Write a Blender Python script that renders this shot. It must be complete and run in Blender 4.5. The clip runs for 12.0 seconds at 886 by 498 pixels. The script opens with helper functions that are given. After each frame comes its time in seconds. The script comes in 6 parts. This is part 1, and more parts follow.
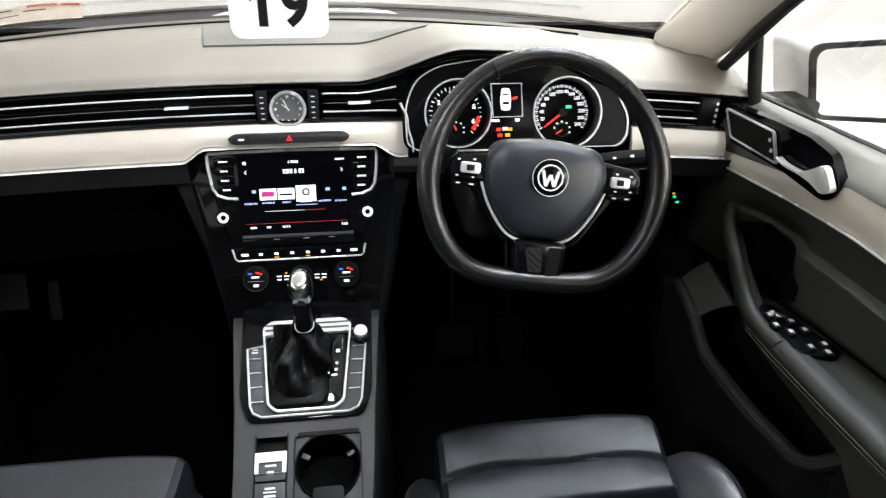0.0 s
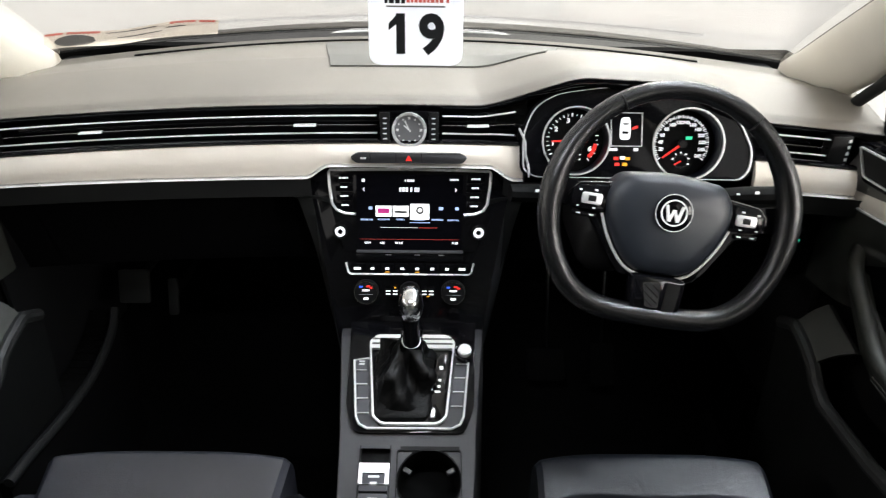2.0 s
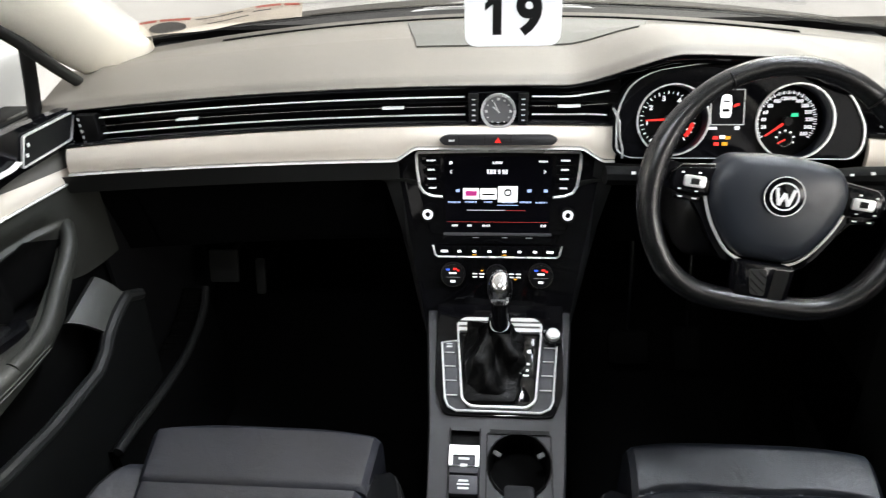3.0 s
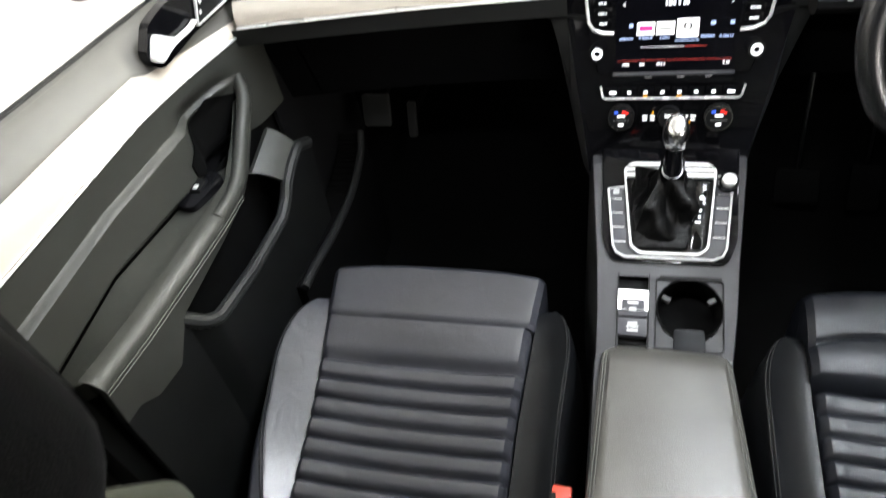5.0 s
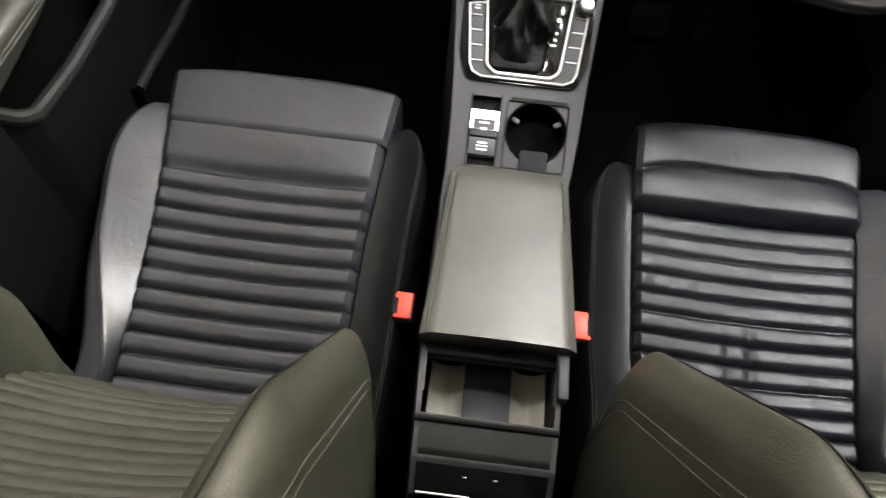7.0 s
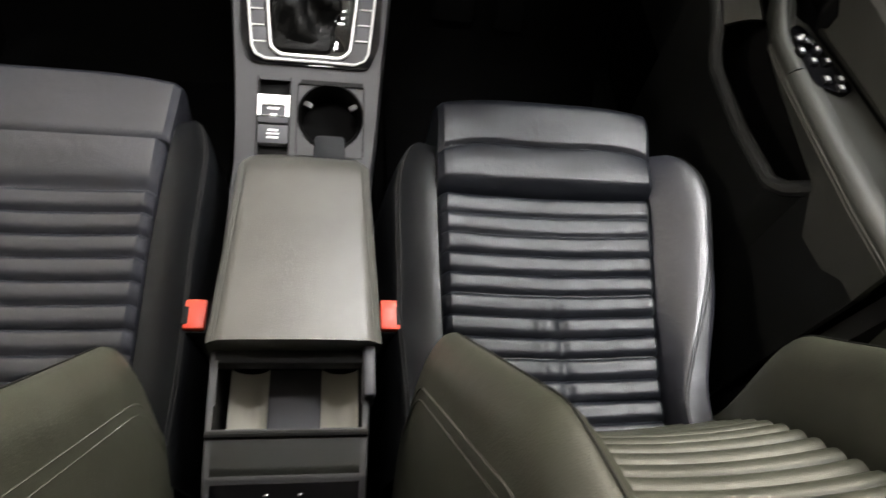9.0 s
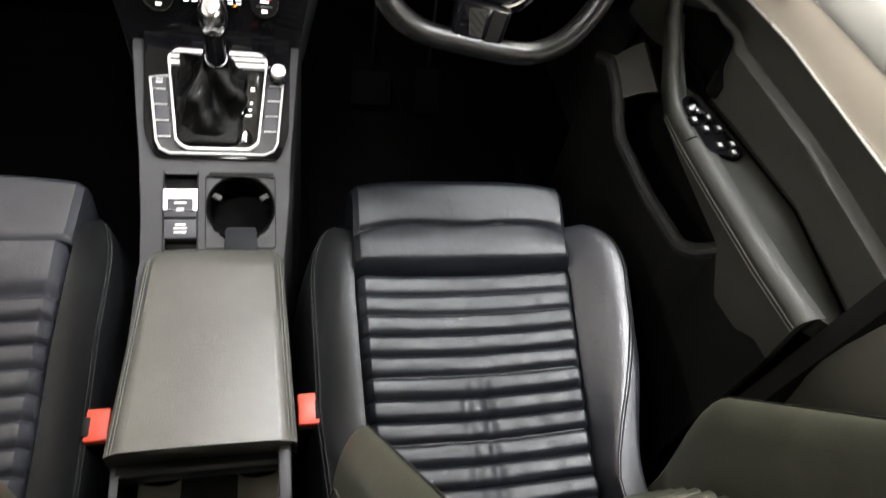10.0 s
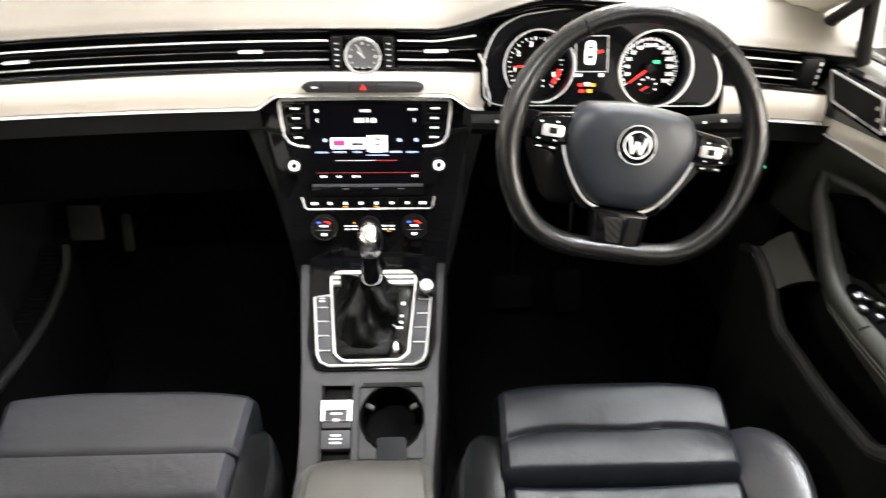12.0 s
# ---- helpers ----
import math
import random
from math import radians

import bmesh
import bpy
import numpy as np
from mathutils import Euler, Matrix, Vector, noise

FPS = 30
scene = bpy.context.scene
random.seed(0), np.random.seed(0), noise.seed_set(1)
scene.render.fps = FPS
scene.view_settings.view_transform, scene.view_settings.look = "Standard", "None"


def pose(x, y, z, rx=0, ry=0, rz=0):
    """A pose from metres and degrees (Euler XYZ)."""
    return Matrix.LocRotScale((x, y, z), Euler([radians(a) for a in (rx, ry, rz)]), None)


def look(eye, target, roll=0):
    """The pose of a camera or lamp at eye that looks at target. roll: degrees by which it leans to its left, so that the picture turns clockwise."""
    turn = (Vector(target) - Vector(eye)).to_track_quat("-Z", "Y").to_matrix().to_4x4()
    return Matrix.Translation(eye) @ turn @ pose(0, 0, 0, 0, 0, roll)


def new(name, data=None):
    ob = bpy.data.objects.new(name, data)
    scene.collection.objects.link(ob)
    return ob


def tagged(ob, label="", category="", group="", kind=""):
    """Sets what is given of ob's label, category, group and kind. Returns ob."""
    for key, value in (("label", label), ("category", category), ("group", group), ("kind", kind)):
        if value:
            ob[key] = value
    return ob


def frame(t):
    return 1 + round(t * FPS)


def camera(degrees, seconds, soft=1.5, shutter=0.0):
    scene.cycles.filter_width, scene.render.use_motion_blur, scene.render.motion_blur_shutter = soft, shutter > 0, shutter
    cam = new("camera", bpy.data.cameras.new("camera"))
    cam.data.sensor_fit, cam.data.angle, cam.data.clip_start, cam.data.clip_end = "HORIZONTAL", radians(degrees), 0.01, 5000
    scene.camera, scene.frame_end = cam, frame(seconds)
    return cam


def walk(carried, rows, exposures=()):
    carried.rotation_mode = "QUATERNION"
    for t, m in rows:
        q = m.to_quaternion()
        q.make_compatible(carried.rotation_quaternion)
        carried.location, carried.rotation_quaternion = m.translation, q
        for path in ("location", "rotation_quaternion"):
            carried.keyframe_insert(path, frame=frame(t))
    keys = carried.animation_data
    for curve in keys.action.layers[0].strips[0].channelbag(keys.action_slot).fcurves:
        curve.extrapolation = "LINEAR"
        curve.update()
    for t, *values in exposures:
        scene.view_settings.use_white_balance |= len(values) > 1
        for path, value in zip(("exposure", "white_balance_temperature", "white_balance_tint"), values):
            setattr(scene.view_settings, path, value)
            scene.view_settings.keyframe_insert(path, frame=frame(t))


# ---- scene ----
cam = camera(67.9, 12.0, 1.2, 0.5)
PATH = [
    (0, (0.106, 0.29, 1.178), (0.339, 2.014, 0.191), 0.8),
    (0.5, (0.096, 0.289, 1.185), (0.278, 2.026, 0.21), 1.0),
    (1, (0.085, 0.286, 1.192), (0.227, 2.036, 0.233), 1.4),
    (1.5, (0.064, 0.285, 1.201), (0.137, 2.041, 0.247), 1.6),
    (2, (0.05, 0.295, 1.201), (0.059, 2.046, 0.236), 0.7),
    (2.5, (0.038, 0.304, 1.2), (-0.056, 2.035, 0.202), -0.8),
    (3, (0.007, 0.306, 1.209), (-0.169, 2.012, 0.18), -2.3),
    (3.2, (-0.002, 0.304, 1.209), (-0.209, 2.007, 0.18), -2.7),
    (4.8, (-0.068, 0.322, 1.244), (-0.559, 1.702, -0.119), -11.1),
    (5, (-0.074, 0.314, 1.244), (-0.577, 1.644, -0.163), -12.3),
    (5.2, (-0.078, 0.307, 1.248), (-0.591, 1.557, -0.23), -13.4),
    (5.5, (-0.084, 0.297, 1.255), (-0.598, 1.484, -0.271), -13.9),
    (5.8, (-0.087, 0.296, 1.250), (-0.547, 1.413, -0.355), -11.8),
    (6, (-0.088, 0.296, 1.247), (-0.492, 1.351, -0.403), -10.4),
    (6.2, (-0.076, 0.299, 1.238), (-0.432, 1.331, -0.438), -8.1),
    (6.5, (-0.054, 0.304, 1.223), (-0.324, 1.327, -0.474), -5.6),
    (6.7, (-0.063, 0.301, 1.231), (-0.229, 1.299, -0.494), -1.2),
    (8.5, (0.006, 0.317, 1.192), (0.195, 1.269, -0.556), 13.0),
    (9, (0.032, 0.32, 1.182), (0.391, 1.316, -0.516), 18.8),
    (9.5, (0.059, 0.33, 1.183), (0.513, 1.383, -0.456), 19.7),
    (10, (0.078, 0.332, 1.188), (0.583, 1.494, -0.36), 17.9),
    (10.5, (0.103, 0.332, 1.192), (0.569, 1.641, -0.246), 13.0),
    (11, (0.099, 0.333, 1.187), (0.521, 1.794, -0.112), 9.3),
    (11.3, (0.0975, 0.3315, 1.19), (0.432, 1.902, -0.035), 6.5),
    (11.5, (0.094, 0.329, 1.195), (0.379, 1.909, 0.001), 4.8),
    (12, (0.074, 0.333, 1.207), (0.158, 1.95, 0.033), 1.1),
]
LIGHT = [(0, -0.30, 6350, 11), (1.5, -0.44, 6350, 11), (3.2, -0.40, 6400, 11), (4.8, 0.28, 6450, 10), (6.5, 0.28, 7100, 13), (9.5, 0.28, 7000, 13), (10.5, 0.58, 6800, 12), (11, 0.66, 6800, 12), (11.5, 0.44, 6800, 12), (12, 0.42, 6900, 12)]
walk(cam, [(t, look(eye, target, roll)) for t, eye, target, roll in PATH], LIGHT)

# ---- world and light ----
world = bpy.data.worlds.new("hall")
scene.world = world
world.use_nodes = True
wn = world.node_tree.nodes
wn["Background"].inputs["Color"].default_value = (1.0, 0.965, 0.90, 1)
wn["Background"].inputs["Strength"].default_value = 1.6
scene.view_settings.exposure = 0.0


def area_lamp(name, m, sx, sy, watts, colour, spread=180):
    data = bpy.data.lights.new(name, "AREA")
    data.shape, data.size, data.size_y, data.energy, data.color = "RECTANGLE", sx, sy, watts, colour
    data.spread = radians(spread)
    ob = new(name, data)
    ob.matrix_basis = m
    return ob


# the reading lamps of the roof console, and the tube lights of the hall
area_lamp("roof_reading_lamp", look((0.0, 0.80, 1.262), (0.0, 1.08, 0.45)), 0.18, 0.05, 1.1, (0.94, 0.97, 1.0), 112)
area_lamp("hall_light_right", look((4.4, -2.0, 2.3), (0.0, 1.2, 0.8)), 2.6, 1.0, 150.0, (1.0, 0.96, 0.88))
area_lamp("hall_light_left", look((-4.4, 0.5, 2.25), (0.7, 0.8, 0.8)), 1.0, 0.25, 32.0, (1.0, 0.96, 0.88))
area_lamp("hall_light_front", look((2.1, 5.0, 3.7), (0.0, 1.0, 0.6)), 3.6, 0.8, 250.0, (1.0, 0.98, 0.84))
area_lamp("hall_light_overhead", look((1.4, 1.55, 3.6), (0.7, 1.3, 0.6)), 3.2, 0.45, 150.0, (0.88, 0.94, 1.0))


# ---- materials ----
def material(name, colour, rough=0.5, metal=0.0, grain=0.0, scale=400.0, wear=0.12, wear_scale=9.0, coat=0.0, bump=0.0, spec=0.5):
    """A surface with colour that varies at two scales, and fine relief."""
    m = bpy.data.materials.new(name)
    m.use_nodes = True
    nt = m.node_tree
    b = nt.nodes["Principled BSDF"]
    b.inputs["Roughness"].default_value, b.inputs["Metallic"].default_value = rough, metal
    b.inputs["Coat Weight"].default_value, b.inputs["Specular IOR Level"].default_value = coat, spec
    tc = nt.nodes.new("ShaderNodeTexCoord")
    big = nt.nodes.new("ShaderNodeTexNoise")
    big.inputs["Scale"].default_value, big.inputs["Detail"].default_value = wear_scale, 5
    fine = nt.nodes.new("ShaderNodeTexNoise")
    fine.inputs["Scale"].default_value, fine.inputs["Detail"].default_value = scale, 3
    for n in (big, fine):
        nt.links.new(tc.outputs["Object"], n.inputs["Vector"])
    add = nt.nodes.new("ShaderNodeMath")
    add.operation = "MULTIPLY_ADD"
    add.inputs[1].default_value = 0.35
    nt.links.new(fine.outputs["Fac"], add.inputs[0])
    nt.links.new(big.outputs["Fac"], add.inputs[2])
    ramp = nt.nodes.new("ShaderNodeValToRGB")
    ramp.color_ramp.elements[0].position, ramp.color_ramp.elements[1].position = 0.35, 1.0
    lo = [max(0.0, c * (1 - wear)) for c in colour]
    hi = [min(1.0, c * (1 + wear)) for c in colour]
    ramp.color_ramp.elements[0].color, ramp.color_ramp.elements[1].color = (*lo, 1), (*hi, 1)
    nt.links.new(add.outputs[0], ramp.inputs["Fac"])
    nt.links.new(ramp.outputs["Color"], b.inputs["Base Color"])
    rr = nt.nodes.new("ShaderNodeMapRange")
    rr.inputs["To Min"].default_value, rr.inputs["To Max"].default_value = max(0.0, rough * 0.82), min(1.0, rough * 1.18)
    nt.links.new(big.outputs["Fac"], rr.inputs["Value"])
    nt.links.new(rr.outputs["Result"], b.inputs["Roughness"])
    if bump:
        bp = nt.nodes.new("ShaderNodeBump")
        bp.inputs["Strength"].default_value, bp.inputs["Distance"].default_value = bump, 0.001
        nt.links.new(fine.outputs["Fac"], bp.inputs["Height"])
        nt.links.new(bp.outputs["Normal"], b.inputs["Normal"])
    return m


def glow(name, colour, strength):
    m = bpy.data.materials.new(name)
    m.use_nodes = True
    b = m.node_tree.nodes["Principled BSDF"]
    b.inputs["Base Color"].default_value = (*[c * 0.3 for c in colour], 1)
    b.inputs["Emission Color"].default_value = (*colour, 1)
    b.inputs["Emission Strength"].default_value = strength
    return m


def glass(name, colour=(1, 1, 1), rough=0.0):
    m = bpy.data.materials.new(name)
    m.use_nodes = True
    b = m.node_tree.nodes["Principled BSDF"]
    b.inputs["Base Color"].default_value = (*colour, 1)
    b.inputs["Roughness"].default_value, b.inputs["Transmission Weight"].default_value, b.inputs["IOR"].default_value = rough, 1.0, 1.45
    return m


def leather(name, colour, rough, crease=0.35):
    """Grained leather with soft creases."""
    m = material(name, colour, rough, 0, 0, 900.0, 0.25, 14.0, 0.0, 0.25)
    nt = m.node_tree
    b = nt.nodes["Principled BSDF"]
    tc = nt.nodes.new("ShaderNodeTexCoord")
    vor = nt.nodes.new("ShaderNodeTexVoronoi")
    vor.inputs["Scale"].default_value = 700
    cr = nt.nodes.new("ShaderNodeTexNoise")
    cr.inputs["Scale"].default_value, cr.inputs["Detail"].default_value, cr.inputs["Distortion"].default_value = 22, 4, 1.6
    for n in (vor, cr):
        nt.links.new(tc.outputs["Object"], n.inputs["Vector"])
    b1, b2 = nt.nodes.new("ShaderNodeBump"), nt.nodes.new("ShaderNodeBump")
    b1.inputs["Strength"].default_value, b1.inputs["Distance"].default_value = 0.25, 0.0006
    b2.inputs["Strength"].default_value, b2.inputs["Distance"].default_value = crease, 0.006
    nt.links.new(vor.outputs["Distance"], b1.inputs["Height"])
    nt.links.new(cr.outputs["Fac"], b2.inputs["Height"])
    nt.links.new(b2.outputs["Normal"], b1.inputs["Normal"])
    nt.links.new(b1.outputs["Normal"], b.inputs["Normal"])
    return m


PAD = material("soft_dash_pad", (0.178, 0.161, 0.137), 0.55, scale=1400, wear=0.10, bump=0.35)
PLASTIC = material("grained_black_plastic", (0.006, 0.006, 0.0065), 0.5, scale=1500, bump=0.3, spec=0.18)
CONSOLE = material("charcoal_console_plastic", (0.025, 0.025, 0.0275), 0.5, scale=1500, bump=0.3)
# near-black on purpose: the shade of the footwell is put into this colour
LOWER = material("shaded_lower_dash_plastic", (0.0016, 0.0016, 0.0018), 0.8, scale=1500, bump=0.3, spec=0.05)
PIANO = material("gloss_black_lacquer", (0.004, 0.004, 0.005), 0.07, wear=0.3, spec=0.26)
GLOSS = material("polished_black_plate", (0.003, 0.003, 0.0035), 0.06, wear=0.3, spec=0.6)
POLISHED = material("polished_metal", (0.86, 0.86, 0.86), 0.20, 1.0, wear=0.05)
ALU = material("brushed_champagne_aluminium", (0.76, 0.70, 0.615), 0.36, 0.08, scale=700, wear=0.05, bump=0.06)
CHROME = material("satin_chrome", (0.92, 0.92, 0.92), 0.28, 0.55, wear=0.04)
SILVER = material("bright_silver_paint", (0.93, 0.93, 0.93), 0.25, 0.15, wear=0.03)
CHROME_DARK = material("dark_chrome", (0.30, 0.30, 0.31), 0.2, 1.0, wear=0.1)
LEATHER = leather("black_leather", (0.025, 0.0257, 0.033), 0.33, 0.14)
LEATHER.node_tree.nodes["Principled BSDF"].inputs["Specular IOR Level"].default_value = 0.95
# smooth, and darker than LEATHER to hold the shade of the inboard bolsters
LEATHER_SHADED = leather("shaded_smooth_leather", (0.008, 0.0085, 0.0095), 0.34, 0.0)
LEATHER_SHADED.node_tree.nodes["Principled BSDF"].inputs["Specular IOR Level"].default_value = 0.32
LEATHER_WORN = leather("worn_black_leather", (0.0125, 0.014, 0.0185), 0.31, 0.16)
LEATHER_WORN.node_tree.nodes["Principled BSDF"].inputs["Specular IOR Level"].default_value = 0.38
ARMREST = leather("charcoal_leatherette", (0.072, 0.069, 0.061), 0.36, 0.04)
ARMREST.node_tree.nodes["Principled BSDF"].inputs["Specular IOR Level"].default_value = 0.85
# lighter, greener copy of the seat leather: front light on the backrests as colour
BACKREST_LIT = leather("lit_backrest_leather", (0.046, 0.048, 0.037), 0.40, 0.06)
RIM = leather("polished_black_leather", (0.0075, 0.0075, 0.0082), 0.25, 0.02)
RIM.node_tree.nodes["Principled BSDF"].inputs["Specular IOR Level"].default_value = 0.6
BOOT = leather("soft_black_gaiter_leather", (0.0025, 0.0025, 0.0025), 0.42, 0.8)
BOOT.node_tree.nodes["Principled BSDF"].inputs["Specular IOR Level"].default_value = 0.14
HEAD = leather("matt_black_headrest_leather", (0.006, 0.006, 0.0065), 0.5, 0.05)
HEAD.node_tree.nodes["Principled BSDF"].inputs["Specular IOR Level"].default_value = 0.15
KNEE = material("grained_grey_knee_pad", (0.015, 0.0155, 0.0155), 0.5, scale=1500, bump=0.3, spec=0.3)
# dark enough to carry the shade low on the doors
POCKET_SHADED = material("shaded_door_plastic", (0.006, 0.0063, 0.0063), 0.5, scale=1500, bump=0.3, spec=0.15)
CARPET = material("black_carpet", (0.004, 0.004, 0.004), 0.95, scale=2500, wear=0.3, bump=0.9, spec=0.03)
RUBBER = material("black_rubber", (0.008, 0.008, 0.008), 0.7, bump=0.1, spec=0.25)
DOOR_SOFT = material("soft_door_vinyl", (0.031, 0.032, 0.028), 0.44, scale=1300, wear=0.10, bump=0.35, spec=0.4)
# door vinyl made lighter: the light on the body side is in the colour
BODY_LIT = material("lit_olive_body_vinyl", (0.052, 0.053, 0.044), 0.45, scale=1300, wear=0.10, bump=0.35, spec=0.4)
DOOR_UPPER = material("grey_upper_door_vinyl", (0.115, 0.112, 0.100), 0.5, scale=1300, wear=0.10, bump=0.35)
HEADLINER = material("cream_headliner_cloth", (0.72, 0.675, 0.585), 0.9, scale=1800, wear=0.05, bump=0.5)
WHITE = material("white_print", (0.82, 0.82, 0.82), 0.5, wear=0.03)
CARD = material("white_plastic_card", (0.88, 0.88, 0.90), 0.35, wear=0.02)
# thin white plastic lets half of the daylight behind it through
_n = CARD.node_tree.nodes
_t, _m = _n.new("ShaderNodeBsdfTranslucent"), _n.new("ShaderNodeMixShader")
_t.inputs["Color"].default_value = (0.92, 0.93, 0.96, 1)
_m.inputs["Fac"].default_value = 0.55
CARD.node_tree.links.new(_n["Principled BSDF"].outputs["BSDF"], _m.inputs[1])
CARD.node_tree.links.new(_t.outputs["BSDF"], _m.inputs[2])
CARD.node_tree.links.new(_m.outputs["Shader"], _n["Material Output"].inputs["Surface"])
INK = material("black_ink", (0.006, 0.006, 0.006), 0.5, spec=0.15)
REDINK = material("red_ink", (0.55, 0.08, 0.05), 0.5)
PAPER = material("tan_paper", (0.74, 0.64, 0.52), 0.8, wear=0.12, wear_scale=40)
BUCKLE = material("red_buckle_plastic", (0.75, 0.07, 0.035), 0.4, wear=0.05)
PIPING = material("dark_grey_piping", (0.014, 0.014, 0.014), 0.7, spec=0.2)
THREAD = material("grey_thread", (0.10, 0.10, 0.09), 0.8)
COVER = material("dark_satin_cover", (0.012, 0.013, 0.012), 0.3, wear=0.15)
TONGUE = material("slate_tongue_plastic", (0.008, 0.009, 0.011), 0.6, wear=0.1, spec=0.25)
PALE = material("pale_grey_plastic", (0.66, 0.64, 0.57), 0.5, wear=0.06)
GRIP = material("grey_spring_plastic", (0.035, 0.035, 0.035), 0.4)
HUB = material("dark_slate_airbag_vinyl", (0.015, 0.0185, 0.025), 0.33, scale=1500, wear=0.1, bump=0.25)
# for plain black parts, and for shade in the door's dent and pocket
PIT = material("matt_black_and_shade", (0.003, 0.003, 0.003), 0.7, spec=0.06)
DIAL = material("silver_grey_dial", (0.17, 0.17, 0.175), 0.35, 0.3)
SLATE = material("slate_plastic", (0.06, 0.06, 0.068), 0.6, wear=0.06)
PAINT = material("white_car_paint", (0.80, 0.80, 0.79), 0.2, coat=0.6, wear=0.03)
OVERHEAD_BLOCK = material("grey_overhead_block", (0.42, 0.42, 0.41), 0.8, scale=20, wear_scale=0.6)
GROUND = material("pale_hall_floor", (0.86, 0.85, 0.83), 0.6, scale=60, wear=0.08, wear_scale=1.2)
CUP = material("blue_black_dial_plastic", (0.004, 0.005, 0.010), 0.35, wear=0.1)
LCD = material("black_display_glass", (0.003, 0.003, 0.0045), 0.10, spec=0.2)
LIT = glow("white_backlight", (1.0, 1.0, 1.0), 1.7)
LIT_SOFT = glow("dim_white_backlight", (0.97, 0.98, 1.0), 1.4)
LIT_RED_DIM = glow("dim_red_backlight", (1.0, 0.10, 0.08), 0.42)
LIT_BLUE = glow("blue_white_backlight", (0.5, 0.65, 1.0), 1.1)
LIT_BLUE_DEEP = glow("blue_backlight", (0.05, 0.15, 1.0), 1.3)
LIT_RED = glow("red_backlight", (1.0, 0.03, 0.02), 1.3)
LIT_AMBER = glow("amber_backlight", (1.0, 0.45, 0.02), 1.3)
LIT_GREEN = glow("green_backlight", (0.02, 0.75, 0.35), 1.2)
LIT_PINK = glow("magenta_backlight", (0.8, 0.05, 0.35), 0.7)
CLEAR = glass("clear_glass")
MIRROR = material("mirror_silver", (0.9, 0.9, 0.9), 0.02, 1.0, wear=0.01)


# ---- building tools ----
TOP = {}


def thing(name, label, category, m=None, group="", kind=""):
    """An empty at the thing's base, to parent its parts."""
    ob = new(name)
    ob.empty_display_size = 0.02
    ob.matrix_basis = m if m is not None else Matrix()
    TOP[ob.name] = ob.matrix_basis.copy()
    return tagged(ob, label, category, group, kind)


def finish(name, bm, mat, smooth=35):
    bmesh.ops.recalc_face_normals(bm, faces=bm.faces)
    me = bpy.data.meshes.new(name)
    bm.to_mesh(me)
    bm.free()
    me.materials.append(mat)
    if smooth:
        me.polygons.foreach_set("use_smooth", [True] * len(me.polygons))
        me.set_sharp_from_angle(angle=radians(smooth))
    return me


def part(name, bm, mat, parent, label="", at=None, smooth=35):
    """One mesh object under a thing or a part. at: the world frame in which bm was drawn (none: the thing's own)."""
    top = parent
    while top.parent:
        top = top.parent
    if at is not None:
        bm.transform(TOP[top.name].inverted() @ at)
    ob = new(name, finish(name, bm, mat, smooth))
    ob.parent = parent
    return tagged(ob, label)


def solid(name, bm, mat, label, category, kind="", smooth=35, group=""):
    """A thing that is one mesh."""
    ob = new(name, finish(name, bm, mat, smooth))
    return tagged(ob, label, category, group, kind)


W = Matrix()


def box(x0, x1, y0, y1, z0, z1, r=0.0, seg=2, bm=None):
    bm = bm or bmesh.new()
    c = bmesh.ops.create_cube(bm, size=1.0, matrix=Matrix.Translation(((x0 + x1) / 2, (y0 + y1) / 2, (z0 + z1) / 2)) @ Matrix.Diagonal((x1 - x0, y1 - y0, z1 - z0, 1)))
    if r:
        es = list({e for v in c["verts"] for e in v.link_edges})
        bmesh.ops.bevel(bm, geom=es, offset=r, segments=seg, profile=0.5, affect="EDGES", clamp_overlap=True)
    return bm


def rounded(pts, r, n=4):
    """A closed 2D outline with its corners rounded."""
    out = []
    k = len(pts)
    for i in range(k):
        p, a, b = Vector(pts[i]), Vector(pts[i - 1]), Vector(pts[(i + 1) % k])
        da, db = (a - p), (b - p)
        q = min(r, da.length * 0.45, db.length * 0.45)
        s, e = p + da.normalized() * q, p + db.normalized() * q
        for j in range(n + 1):
            t = j / n
            out.append(tuple((1 - t) ** 2 * s + 2 * t * (1 - t) * p + t * t * e))
    return out


def slab(pts, z0, z1, r=0.0, bm=None, seg=2):
    """A 2D outline in local x, y, raised from z0 to z1, with the upper rim rounded."""
    bm = bm or bmesh.new()
    lo = [bm.verts.new((x, y, z0)) for x, y in pts]
    hi = [bm.verts.new((x, y, z1)) for x, y in pts]
    n = len(pts)
    bm.faces.new(lo[::-1])
    top = bm.faces.new(hi)
    for i in range(n):
        bm.faces.new((lo[i], lo[(i + 1) % n], hi[(i + 1) % n], hi[i]))
    if r:
        bmesh.ops.bevel(bm, geom=list(top.edges), offset=r, segments=seg, profile=0.5, affect="EDGES", clamp_overlap=True)
    return bm


def frame_of(outer, inner, z0, z1, bm=None):
    """A flat frame between two outlines that have equally many points."""
    bm = bm or bmesh.new()
    n = len(outer)
    rows = [[bm.verts.new((x, y, z)) for x, y in pts] for pts, z in ((outer, z0), (outer, z1), (inner, z1), (inner, z0))]
    for a in range(4):
        for i in range(n):
            b = (a + 1) % 4
            bm.faces.new((rows[a][i], rows[a][(i + 1) % n], rows[b][(i + 1) % n], rows[b][i]))
    return bm


